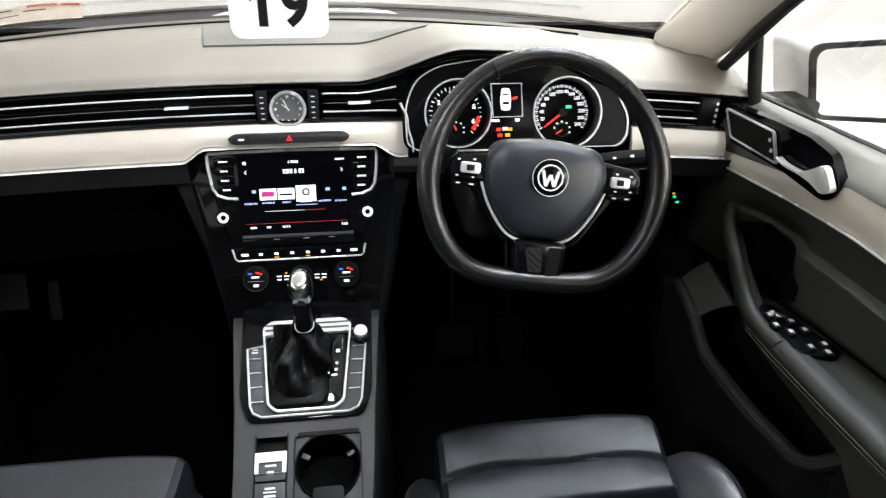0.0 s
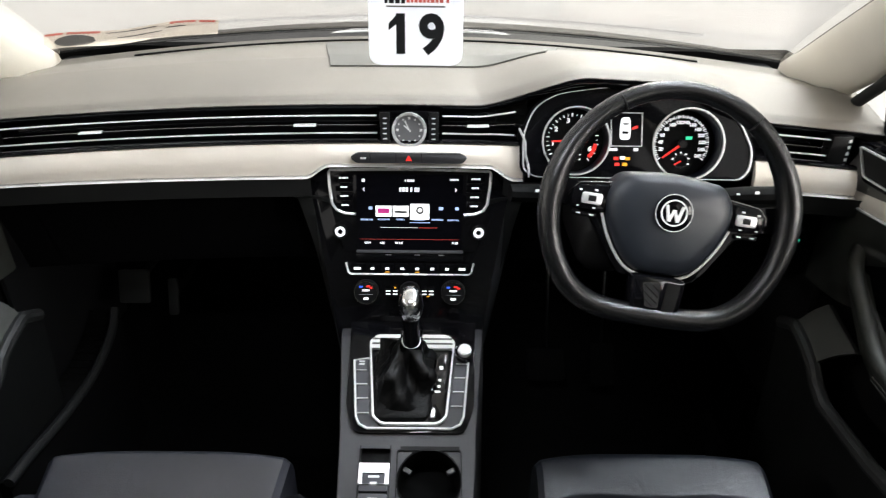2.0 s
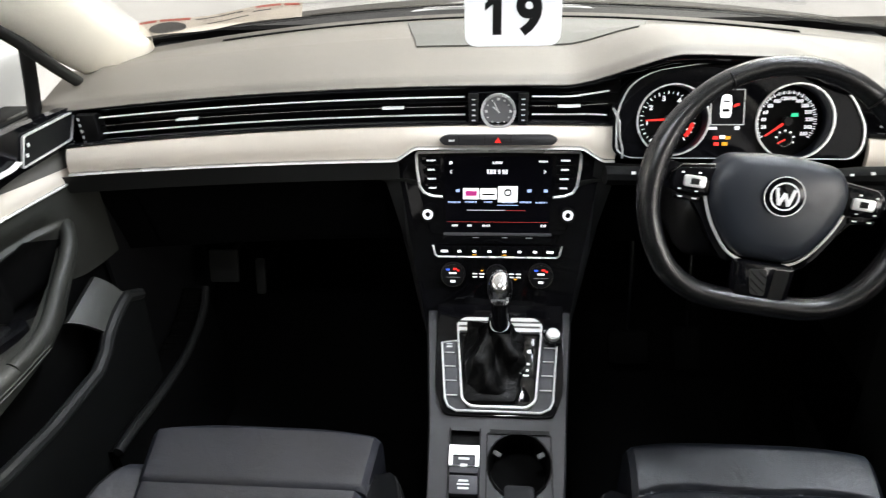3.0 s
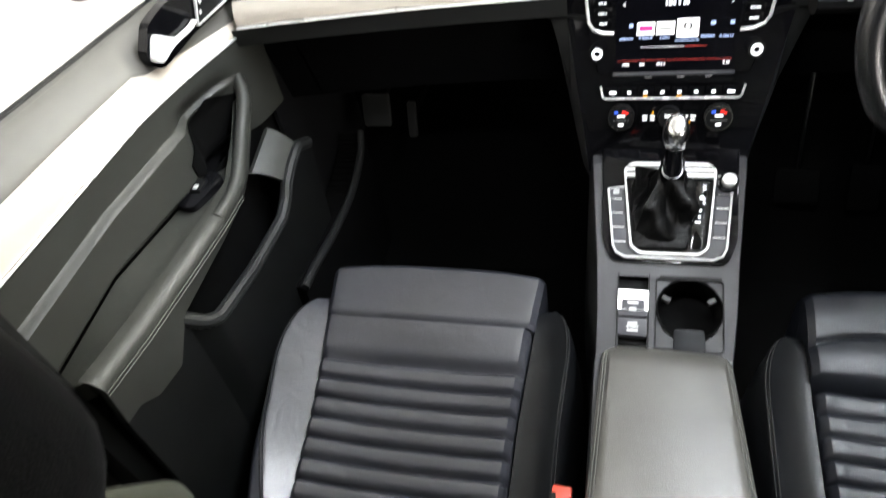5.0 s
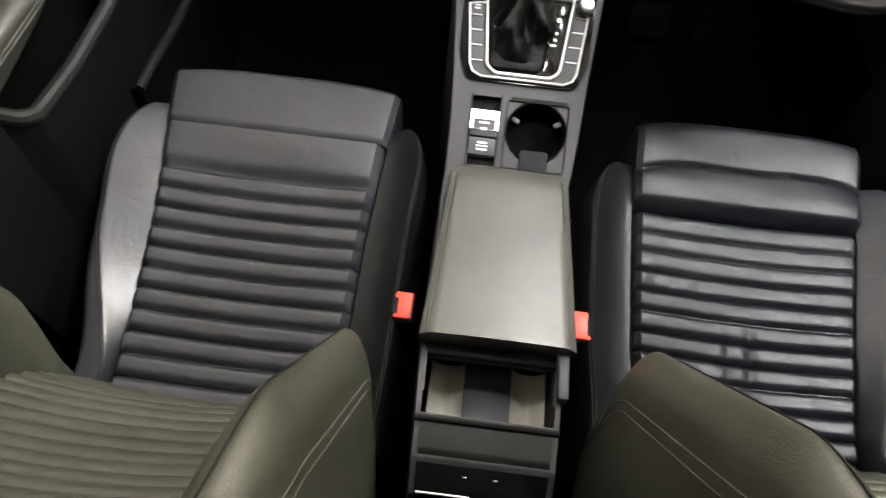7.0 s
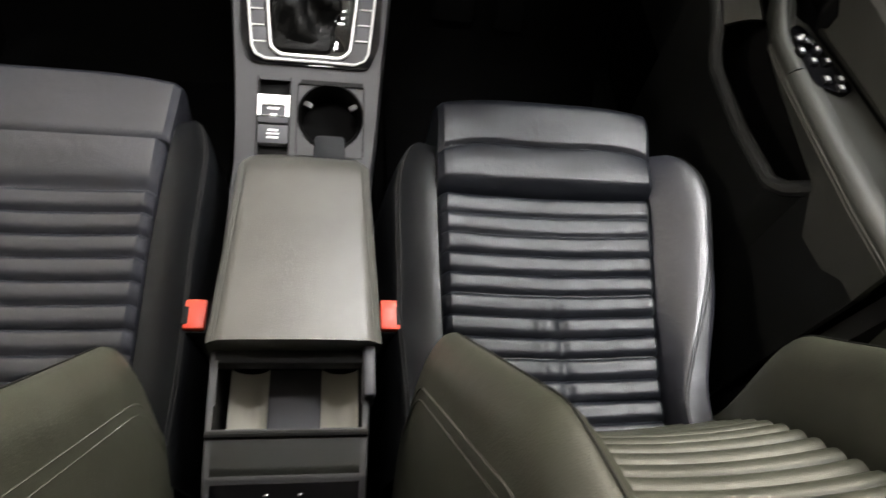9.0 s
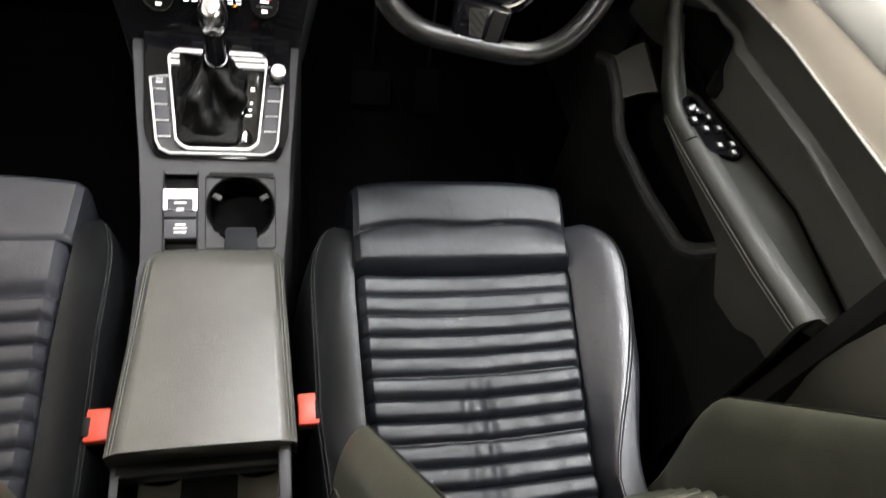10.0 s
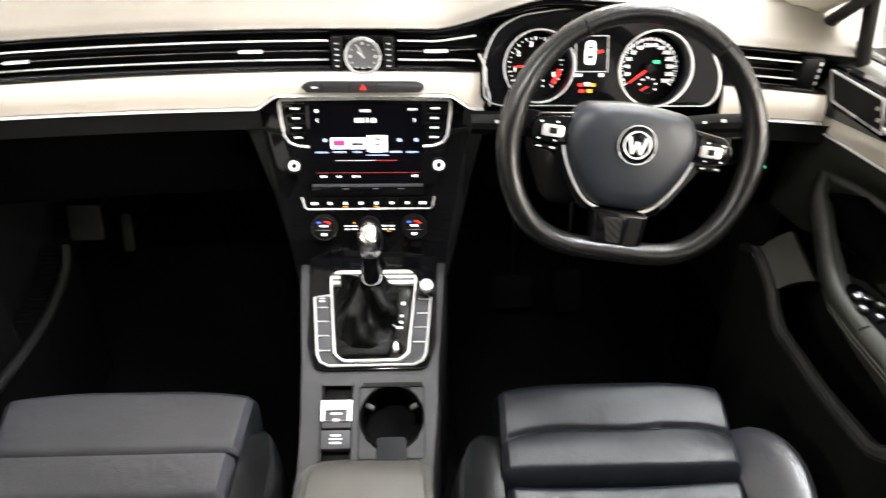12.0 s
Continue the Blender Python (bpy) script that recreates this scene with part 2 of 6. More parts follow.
def cyl(c, r, h, r2=None, seg=32, axis="Z", bevel=0.0, bm=None):
    bm = bm or bmesh.new()
    turn = {"Z": Matrix(), "X": Matrix.Rotation(radians(90), 4, "Y"), "Y": Matrix.Rotation(radians(-90), 4, "X")}[axis]
    g = bmesh.ops.create_cone(bm, cap_ends=True, segments=seg, radius1=r, radius2=r if r2 is None else r2, depth=h, matrix=Matrix.Translation(c) @ turn)
    if bevel:
        es = [e for e in {e for v in g["verts"] for e in v.link_edges} if any(len(f.verts) > 4 for f in e.link_faces)]
        bmesh.ops.bevel(bm, geom=es, offset=bevel, segments=2, profile=0.5, affect="EDGES", clamp_overlap=True)
    return bm


def ring(c, r0, r1, h, seg=40, bm=None):
    o = [(c[0] + r1 * math.cos(2 * math.pi * i / seg), c[1] + r1 * math.sin(2 * math.pi * i / seg)) for i in range(seg)]
    n = [(c[0] + r0 * math.cos(2 * math.pi * i / seg), c[1] + r0 * math.sin(2 * math.pi * i / seg)) for i in range(seg)]
    return frame_of(o, n, c[2], c[2] + h, bm)


def tube(path, rx, ry=None, seg=12, closed=False, bm=None, up=(0, 0, 1), cap=True, radii=None):
    """A rod of oval section along a path."""
    bm = bm or bmesh.new()
    ry = ry or rx
    pts = [Vector(p) for p in path]
    n = len(pts)
    rings = []
    for i, p in enumerate(pts):
        a = pts[i - 1] if (i or closed) else p
        b = pts[(i + 1) % n] if (i < n - 1 or closed) else p
        d = (b - a).normalized()
        side = d.cross(Vector(up))
        if side.length < 1e-4:
            side = d.cross(Vector((0, 1, 0.1)))
        side.normalize()
        top = side.cross(d).normalized()
        k = radii[i] if radii else 1.0
        rings.append([bm.verts.new(p + side * (k * rx * math.cos(2 * math.pi * j / seg)) + top * (k * ry * math.sin(2 * math.pi * j / seg))) for j in range(seg)])
    for i in range(n if closed else n - 1):
        a, b = rings[i], rings[(i + 1) % n]
        for j in range(seg):
            bm.faces.new((a[j], a[(j + 1) % seg], b[(j + 1) % seg], b[j]))
    if cap and not closed:
        bm.faces.new(rings[0][::-1])
        bm.faces.new(rings[-1])
    return bm


def curve(pts, n=8, closed=False):
    """Points along a smooth curve through the given ones."""
    p = [Vector(q) for q in pts]
    out = []
    k = len(p)
    for i in range(k if closed else k - 1):
        if closed:
            a, b, c, d = p[i - 1], p[i], p[(i + 1) % k], p[(i + 2) % k]
        else:
            a, b, c, d = p[max(i - 1, 0)], p[i], p[i + 1], p[min(i + 2, k - 1)]
        for j in range(n):
            t = j / n
            out.append(0.5 * (2 * b + (c - a) * t + (2 * a - 5 * b + 4 * c - d) * t * t + (3 * b - a - 3 * c + d) * t ** 3))
    if not closed:
        out.append(p[-1])
    return out


def sheet(f, nu, nv, thick=0.0, way=None, bm=None):
    """A surface f(u, v), u and v from 0 to 1, given thickness along way (a vector)."""
    bm = bm or bmesh.new()
    g = [[Vector(f(i / nu, j / nv)) for j in range(nv + 1)] for i in range(nu + 1)]
    a = [[bm.verts.new(p) for p in row] for row in g]
    for i in range(nu):
        for j in range(nv):
            bm.faces.new((a[i][j], a[i + 1][j], a[i + 1][j + 1], a[i][j + 1]))
    if thick:
        d = Vector(way) * thick
        b = [[bm.verts.new(p + d) for p in row] for row in g]
        for i in range(nu):
            for j in range(nv):
                bm.faces.new((b[i][j + 1], b[i + 1][j + 1], b[i + 1][j], b[i][j]))
        rim = [(i, 0) for i in range(nu)] + [(nu, j) for j in range(nv)] + [(i, nv) for i in range(nu, 0, -1)] + [(0, j) for j in range(nv, 0, -1)]
        for k in range(len(rim)):
            (i, j), (p, q) = rim[k], rim[(k + 1) % len(rim)]
            bm.faces.new((a[i][j], a[p][q], b[p][q], b[i][j]))
    return bm


def step(a, b, x):
    t = min(1.0, max(0.0, (x - a) / (b - a)))
    return t * t * (3 - 2 * t)


def mix(a, b, t):
    return a + (b - a) * t


def along(table, x):
    """A smooth value from a short table of (x, value)."""
    if x <= table[0][0]:
        return table[0][1]
    for (a, p), (b, q) in zip(table, table[1:]):
        if x <= b:
            return mix(p, q, (x - a) / (b - a))
    return table[-1][1]


def pillow(f, nu, nv, drop, way=(0, 0, -1), bm=None):
    """A padded surface f(u, v) with its sides drawn down by drop."""
    return sheet(f, nu, nv, drop, way, bm)


def lettering(text, size, z=0.0006, depth=0.0004, bold=0.0):
    """Letters of the built-in font as a mesh, centred, in local x, y."""
    cu = bpy.data.curves.new("letters", "FONT")
    cu.body, cu.size, cu.extrude, cu.align_x, cu.align_y = text, size, depth, "CENTER", "CENTER"
    cu.resolution_u, cu.offset = 4, bold
    ob = bpy.data.objects.new("letters", cu)
    me = bpy.data.meshes.new_from_object(ob)
    bm = bmesh.new()
    bm.from_mesh(me)
    bm.transform(Matrix.Translation((0, 0, z)))
    bpy.data.objects.remove(ob)
    bpy.data.curves.remove(cu)
    bpy.data.meshes.remove(me)
    return bm


def dome(outline, levels):
    """A raised cover: the outline drawn in ring by ring to its flat top."""
    bm = bmesh.new()
    rows = [[bm.verts.new((x * k, y * k, z)) for x, y in outline] for k, z in levels]
    n = len(outline)
    for a, b in zip(rows, rows[1:]):
        for i in range(n):
            bm.faces.new((a[i], a[(i + 1) % n], b[(i + 1) % n], b[i]))
    c = bm.verts.new((0, 0, levels[-1][1] + 0.0015))
    for i in range(n):
        bm.faces.new((rows[-1][i], rows[-1][(i + 1) % n], c))
    return bm


def bars(items, z0, z1):
    """Several small plates (x, y, width, height) in one mesh: unreadable print."""
    bm = bmesh.new()
    for x, y, w, h in items:
        box(x - w / 2, x + w / 2, y - h / 2, y + h / 2, z0, z1, 0, 1, bm)
    return bm


def words(x, y, w, h, z0, z1, seed=1):
    """Small upright plates in a row: a line of print too small to read."""
    rnd = random.Random(seed * 91 + int(abs(x) * 10000) + int(abs(y) * 3000))
    bm = bmesh.new()
    at = x - w / 2
    while at < x + w / 2 - h * 0.2:
        k = min(h * rnd.uniform(0.42, 0.72), x + w / 2 - at)
        top = h
        box(at, at + k, y - h / 2, y - h / 2 + top, z0, z1, 0, 1, bm)
        at += k + h * rnd.choice((0.16, 0.16, 0.16, 0.5))
    return bm


# ---- the setting: ground, car shell ----
solid("ground", box(-60, 60, -60, 60, -0.42, -0.34), GROUND, "pale smooth floor of a bright hall", "ground", "structure")
# unseen slab added to cut overhead light; ends early so the bonnet stays bright
solid("hall_ceiling", box(-5, 5, -3, 2.3, 3.95, 4.05), OVERHEAD_BLOCK, "unseen grey slab above the car that blocks light from overhead", "ceiling", "structure")


def cabin_floor(u, v):
    x, y = mix(-0.78, 0.78, u), mix(-1.0, 1.75, v)
    z = 0.02 + 0.10 * math.exp(-(x / 0.13) ** 2) + 0.30 * step(1.38, 1.70, y)
    return (x, y, z)


solid("floor", sheet(cabin_floor, 48, 48, 0.02, (0, 0, -1)), CARPET, "black carpeted car floor rising into the footwells", "floor", "structure")
solid("wall_front", box(-0.80, 0.80, 1.72, 1.76, 0.0, 0.90), CARPET, "black carpeted bulkhead behind the dashboard", "bulkhead", "structure")
solid("wall_rear", box(-0.80, 0.80, -1.04, -1.0, 0.0, 1.34), PLASTIC, "plain dark wall closing the back of the cabin", "rear wall", "structure")


def roof_skin(u, v):
    x, y = mix(-0.64, 0.64, u), mix(-1.0, 0.86, v)
    return (x, y, 1.345 - 0.10 * (x / 0.62) ** 2 - 0.05 * (2 * v - 1) ** 2)


solid("ceiling", sheet(roof_skin, 20, 20, 0.02, (0, 0, 1)), HEADLINER, "cream cloth headliner of the car roof", "ceiling", "structure")

for s in (-1, 1):
    side = "left" if s < 0 else "right"
    k = 0.018 if s < 0 else 0.0
    # rear side of the body, behind the front doors
    bm = box(*sorted((s * 0.78, s * 0.82)), -1.0, 0.31, 0.0, 0.90, 0.0)
    box(*sorted((s * 0.60, s * 0.82)), -1.0, -0.30, 0.90, 1.30, 0.0, 2, bm)
    solid("wall_" + side, bm, PLASTIC, "plain dark rear side wall of the cabin", "side wall", "structure")
    bm = tube([(s * 0.79, 0.44, 0.84), (s * 0.75, 0.36, 1.05), (s * 0.62, 0.30, 1.28)], 0.06, 0.03, 10, up=(s, 0, 0.3))
    solid("pillar_middle_" + side, bm, HEADLINER, "cream covered middle pillar of the car body", "pillar", "structure")
    bm = tube([(s * 0.79, -1.0, 0.84), (s * 0.70, -0.92, 1.05), (s * 0.58, -0.82, 1.26)], 0.06, 0.05, 10, up=(s, 0, 0.3))
    solid("pillar_rear_" + side, bm, HEADLINER, "cream covered rear pillar of the car body", "pillar", "structure")
    bm = tube([(s * 0.615, -0.85, 1.235), (s * 0.63, 0.0, 1.262), (s * 0.62, 0.80, 1.225)], 0.035, 0.03, 10)
    solid("roof_rail_" + side, bm, HEADLINER, "cream covered roof rail above the doors", "roof rail", "structure")
    # front pillar: a tapering, flattened cream cover with its black seal
    path = curve([(s * 0.738 + k, 1.60, 0.842), (s * 0.722 + k, 1.50, 0.898), (s * 0.696 + k, 1.36, 0.968), (s * 0.653 + k, 1.13, 1.090), (s * 0.604, 0.82, 1.222)], 8)
    bm = tube(path, 0.060, 0.020, 20, up=(s * 0.9, 0.15, 0.5), radii=[min(1.0, 0.55 + 0.09 * i) * mix(1.0, 0.80, i / (len(path) - 1)) for i in range(len(path))])
    solid("pillar_front_" + side, bm, HEADLINER, "cream covered windscreen pillar", "pillar", "structure")
    # the airbag tag lies on the cover, next to its outer edge
    p, d = path[12], (path[13] - path[11]).normalized()
    across = d.cross(Vector((s * 0.9, 0.15, 0.5))).normalized()
    across *= 1 if across.x * s > 0 else -1
    out = across.cross(d).normalized()
    out *= 1 if out.y < 0 else -1
    mid_tag = p + across * 0.030 + out * 0.0145
    bm = slab(rounded([(-0.015, -0.0065), (0.015, -0.0065), (0.015, 0.0065), (-0.015, 0.0065)], 0.003, 2), -0.004, 0.0012)
    bm.transform(Matrix(((d.x, across.x, out.x, mid_tag.x), (d.y, across.y, out.y, mid_tag.y), (d.z, across.z, out.z, mid_tag.z), (0, 0, 0, 1))) @ pose(0, 0, 0, 24))
    solid("airbag_tag_" + side, bm, DOOR_UPPER, "small grey tag on the pillar cover", "tag", "structure")
    path = curve([(s * 0.742 + k, 1.40, 0.872), (s * 0.712 + k, 1.29, 0.938), (s * 0.675 + k, 1.12, 1.050), (s * 0.632, 0.88, 1.175), (s * 0.635, 0.3, 1.235)], 8)
    solid("door_seal_" + side, tube(path, 0.0095, 0.0105, 10), RUBBER, "black rubber door seal along the windscreen pillar", "seal", "structure")
    # quarter window post
    bm = tube([(s * 0.752, 1.270, 0.845), (s * 0.745, 1.282, 0.905), (s * 0.735, 1.290, 0.975)], 0.009, 0.011, 10)
    solid("quarter_window_post_" + side, bm, RUBBER, "black post between quarter window and door glass", "window post", "structure")


def edge_z(x):
    """Height of the dashboard pad's rear edge."""
    hood = 0.058 * step(0.10, 0.27, x) * (1 - step(0.40, 0.56, x))
    return 0.902 - 0.06 * x * x + hood


def edge_y(x):
    return 1.302 - 0.05 * x * x - 0.035 * step(0.12, 0.24, x) * (1 - step(0.46, 0.56, x))


def screen_y(x):
    return 1.74 - 0.36 * x * x


def screen_z(x):
    return 0.930 - 0.02 * (x / 0.68) ** 2


# windscreen with its black band
def screen_glass(u, v):
    x = mix(-0.70, 0.70, u)
    x *= mix(1.0, 0.80, v)
    return (x, mix(screen_y(x), 0.86 - 0.1 * x * x, v), mix(screen_z(x) + 0.004, 1.29 - 0.08 * x * x, v))


windscreen = thing("windscreen", "large clear raked windscreen with a black lower band", "windscreen", kind="structure")
pane = part("pane", sheet(screen_glass, 24, 10, 0.004, (0, 0.5, 0.85)), CLEAR, windscreen)
pane.visible_shadow = False
part("black_band", sheet(lambda u, v: Vector(screen_glass(u, v * 0.018)) + Vector((0, 0.004, 0.006)), 40, 2, 0.002, (0, 0.5, 0.85)), RUBBER, windscreen, "black ceramic band")
part("scuttle", sheet(lambda u, v: (mix(-0.74, 0.74, u), screen_y(mix(-0.74, 0.74, u)) + 0.02 + 0.3 * v, screen_z(mix(-0.74, 0.74, u)) - 0.03), 24, 2, 0.01, (0, 0, -1)), PLASTIC, windscreen)

# white bonnet beyond the windscreen
def bonnet(u, v):
    x = mix(-0.82, 0.82, u)
    y = mix(screen_y(x) + 0.16, 3.05 - 0.35 * x * x, v)
    return (x, y, 0.905 - 0.10 * (x / 0.8) ** 2 - 0.16 * v ** 1.6)


solid("bonnet", sheet(bonnet, 30, 24, 0.02, (0, 0, -1)), PAINT, "white painted car bonnet beyond the windscreen", "bonnet", "structure")

# ---- dashboard ----
dash = thing("dashboard", "broad dashboard with grey soft pad, full-width chrome vents and champagne trim", "dashboard", pose(0, 1.35, 0.45))


def pad(u, v):
    x = mix(-0.745, 0.745, u)
    yw, zw = screen_y(x) + 0.01, screen_z(x) - 0.006
    ye, ze = edge_y(x), edge_z(x)
    hood = ze - (0.902 - 0.06 * x * x)
    t = max(0.0, (v - 0.08) / 0.92)
    base = mix(0.902 - 0.06 * x * x, zw, t)
    fall = hood * (1 - step(0.0, 0.75, t))
    crest = 0.018 * math.sin(math.pi * min(1.0, t * 1.15)) - 0.010 * step(0.43, 0.455, t) + 0.006 * step(0, 0.05, t)
    return (x, mix(ye, yw, t), base + fall + crest)


part("top_pad", sheet(pad, 120, 60), PAD, dash, "grey grained soft pad", at=W)


def lip(u, v):
    x = mix(-0.745, 0.745, u)
    return (x, edge_y(x) + 0.018 * (1 - v) ** 2 + 0.0005, edge_z(x) - 0.018 * (1 - v) + 0.001)


part("pad_lip", sheet(lip, 120, 8), PIANO, dash, "gloss black lip below the pad", at=W)


def on_pad(x, y):
    t = (y - edge_y(x)) / (screen_y(x) + 0.01 - edge_y(x))
    return pad((x + 0.745) / 1.49, 0.08 + 0.92 * t)[2]


def grille(u, v):
    y = mix(1.43, 1.668, v)
    x = mix(mix(-0.140, -0.186, v), mix(0.225, 0.285, v), u)
    return (x, y, on_pad(x, y) + 0.003)


part("demister_grille", sheet(grille, 30, 16, 0.004, (0, 0, -1)), DOOR_UPPER, dash, "grey grained speaker lid", at=W)
part("demister_slot", sheet(lambda u, v: (mix(-0.55, 0.55, u), screen_y(mix(-0.55, 0.55, u)) - 0.03 + 0.005 * v, on_pad(mix(-0.55, 0.55, u), screen_y(mix(-0.55, 0.55, u)) - 0.03 + 0.005 * v) + 0.003), 40, 1, 0.004, (0, 0, -1)), INK, dash, "black demister slot", at=W)


def bowed(x):
    return -0.07 * x * x


def trim_top(x):
    return 0.845 - 0.05 * x * x


def trim_bottom(x):
    a = abs(x)
    return mix(0.817, 0.797 - 0.012 * (a / 0.69) ** 2, step(0.125, 0.165, a))


part("trim_end", tube([(0.168, 1.253, 0.882), (0.178, 1.250, 0.862), (0.1795, 1.247, 0.842), (0.186, 1.245, 0.820), (0.187, 1.246, 0.806)], 0.0012, 0.0018, 8), CHROME, dash, "bright chrome end of the trim", at=W)
# black recess behind the vents
for x0, x1 in ((-0.70, 0.185), (0.53, 0.70)):
    f = lambda u, v, x0=x0, x1=x1: (mix(x0, x1, u), edge_y(mix(x0, x1, u)) + 0.030 - 0.02 * step(0.85, 1.0, v), mix(edge_z(mix(x0, x1, u)) - 0.01, trim_top(mix(x0, x1, u)) - 0.004, v))
    part("vent_recess", sheet(f, 40, 6), PIANO, dash, "gloss black vent recess", at=W)


def strip(x0, x1, zf, yf, h, d, n=30):
    """A thin long bar across the dashboard."""
    bm = bmesh.new()
    rows = []
    for i in range(n + 1):
        x = mix(x0, x1, i / n)
        y, z = yf(x), zf(x)
        rows.append([bm.verts.new(p) for p in ((x, y, z - h / 2), (x, y - d * 0.35, z), (x, y, z + h / 2), (x, y + d, z + h / 2), (x, y + d, z - h / 2))])
    for a, b in zip(rows, rows[1:]):
        for k in range(5):
            bm.faces.new((a[k], b[k], b[(k + 1) % 5], a[(k + 1) % 5]))
    bm.faces.new(rows[0])
    bm.faces.new(rows[-1][::-1])
    return bm


def vent_y(x):
    return edge_y(x) - 0.002


LEVELS = ((0.30, SILVER, 0.0022), (0.56, CHROME_DARK, 0.0018), (0.80, SILVER, 0.0022))
for x0, x1 in ((-0.645, -0.052), (0.052, 0.165), (0.565, 0.665)):
    for k, mat, h in LEVELS:
        zf = lambda x, k=k: mix(edge_z(x) if x < 0.5 else 0.902 - 0.06 * x * x, trim_top(x), k)
        part("vent_blade", strip(x0, x1, zf, vent_y, h, 0.003), mat, dash, at=W)
for x in (-0.50, -0.165, 0.108):
    zf = lambda q: mix(edge_z(q), trim_top(q), 0.56)
    part("vent_slider", strip(x - 0.017, x + 0.017, zf, lambda q: vent_y(q) - 0.004, 0.0032, 0.008, 4), SILVER, dash, "small chrome vent slider", at=W)
for x in (-0.665, 0.675):
    y, z = vent_y(x), mix(0.902 - 0.06 * x * x, trim_top(x), 0.55)
    part("vent_wheel", box(x - 0.016, x + 0.016, y - 0.006, y + 0.02, z - 0.022, z + 0.022, 0.002), PLASTIC, dash, "ridged vent thumb wheel", at=W)
    part("wheel_marks", bars([(0, 0.015 - 0.010 * i, 0.0035, 0.005) for i in range(4)], 0, 0.001), WHITE, dash, at=Matrix.Translation((x + (0.011 if x > 0 else -0.011), y - 0.0065, z)) @ pose(0, 0, 0, 90))


def trim_face(u, v, x0, x1):
    x = mix(x0, x1, u)
    return (x, 1.268 + bowed(x) + 0.012 * v - 0.004 * math.sin(math.pi * v), mix(trim_bottom(x), trim_top(x), v))


for x0, x1 in ((-0.695, 0.180), (0.541, 0.695)):
    part("trim_panel", sheet(lambda u, v, x0=x0, x1=x1: trim_face(u, v, x0, x1), 110, 8, 0.01, (0, 1, 0)), ALU, dash, "champagne brushed aluminium trim", at=W)
    part("trim_edge", strip(x0, x1, lambda x: trim_bottom(x) - 0.0035, lambda x: 1.266 + bowed(x), 0.0032, 0.012, 110), CHROME, dash, "thin chrome strip", at=W)
    part("trim_shadow_gap", strip(x0, x1, lambda x: trim_top(x) + 0.003, lambda x: 1.284 + bowed(x), 0.006, 0.01, 40), PIANO, dash, at=W)


def lower_pad(u, v, x0, x1):
    x = mix(x0, x1, u)
    zt = trim_bottom(x) - 0.007
    if v < 0.4:
        return (x, 1.268 + bowed(x) + 0.006 * (v / 0.4), zt - 0.032 * (v / 0.4))
    t = (v - 0.4) / 0.6
    return (x, 1.274 + bowed(x) + 0.045 * step(0.0, 0.06, t) + 0.06 * t ** 0.7, zt - 0.032 - 0.17 * t)


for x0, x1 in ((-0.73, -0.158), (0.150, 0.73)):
    part("lower_panel", sheet(lambda u, v, x0=x0, x1=x1: lower_pad(u, 0.4 + 0.6 * v, x0, x1), 40, 40), LOWER, dash, "grained lower dashboard, darkened for footwell shade", at=W)
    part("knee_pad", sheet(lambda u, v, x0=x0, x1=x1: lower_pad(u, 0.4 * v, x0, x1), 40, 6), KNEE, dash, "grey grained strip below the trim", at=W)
part("glovebox_lid", sheet(lambda u, v: Vector(lower_pad(u, 0.46 + 0.5 * v, -0.64, -0.20)) + Vector((0, -0.004, 0)), 20, 10, 0.01, (0, 1, 0)), LOWER, dash, "glovebox lid, darkened for footwell shade", at=W)


def knee_bend(u, v, s):
    """The grey strip turns down beside the centre stack."""
    z = mix(0.757, 0.530, v)
    out = along([(0.53, 0.137), (0.556, 0.142), (0.636, 0.160), (0.710, 0.176), (0.745, 0.184), (0.752, 0.196), (0.757, 0.235)], z)
    return (s * mix(out, out - 0.034 - 0.05 * step(0.72, 0.757, z), u), 1.274 + 0.012 * (1 - u) ** 2, z)


for s in (-1, 1):
    part("knee_bend", sheet(lambda u, v, s=s: knee_bend(u, v, s), 10, 40, 0.01, (0, 1, 0)), KNEE, dash, "grey grained side of the centre stack", at=W)
    f = lambda u, v, s=s: (s * (0.705 + 0.004 * v), mix(1.27, 1.62, u), mix(0.30, 0.800, v))
    part("end_cap", sheet(f, 8, 8, 0.008, (s, 0, 0)), PLASTIC, dash, at=W)

# ---- centre stack ----
ST = pose(0, 1.2855, 0.7925, 72.6)
stack = thing("centre_stack", "gloss black centre stack with touch screen, buttons and climate dials", "centre stack", ST)
face = [(-0.165, 0.020), (-0.128, 0.028), (0.128, 0.028), (0.165, 0.020), (0.160, -0.035), (0.118, -0.300), (-0.118, -0.300), (-0.160, -0.035)]
part("fascia", slab(rounded(face, 0.012), -0.06, -0.004, 0.002), PIANO, stack, "gloss black fascia")
for s in (-1, 1):
    f = lambda u, v, s=s: (s * mix(mix(0.163, 0.119, u), mix(0.200, 0.135, u), v), mix(0.002, -0.305, u), -0.004 - 0.075 * v)
    part("side_cheek", sheet(f, 14, 4, 0.008, (0, 0, -1)), CONSOLE, stack, "charcoal grained side cheek")

# ---- instrument cluster ----
CL = pose(0.352, 1.262, 0.868, 72)
cluster = thing("instrument_cluster", "lit instrument cluster with two round dials and a colour display", "instrument cluster", CL)
outline = [(-0.179, -0.055), (-0.181, 0.004), (-0.163, 0.046), (-0.128, 0.066), (-0.05, 0.077), (0.05, 0.076), (0.125, 0.054), (0.163, 0.028), (0.188, -0.020), (0.186, -0.052), (0.172, -0.068), (-0.160, -0.066)]
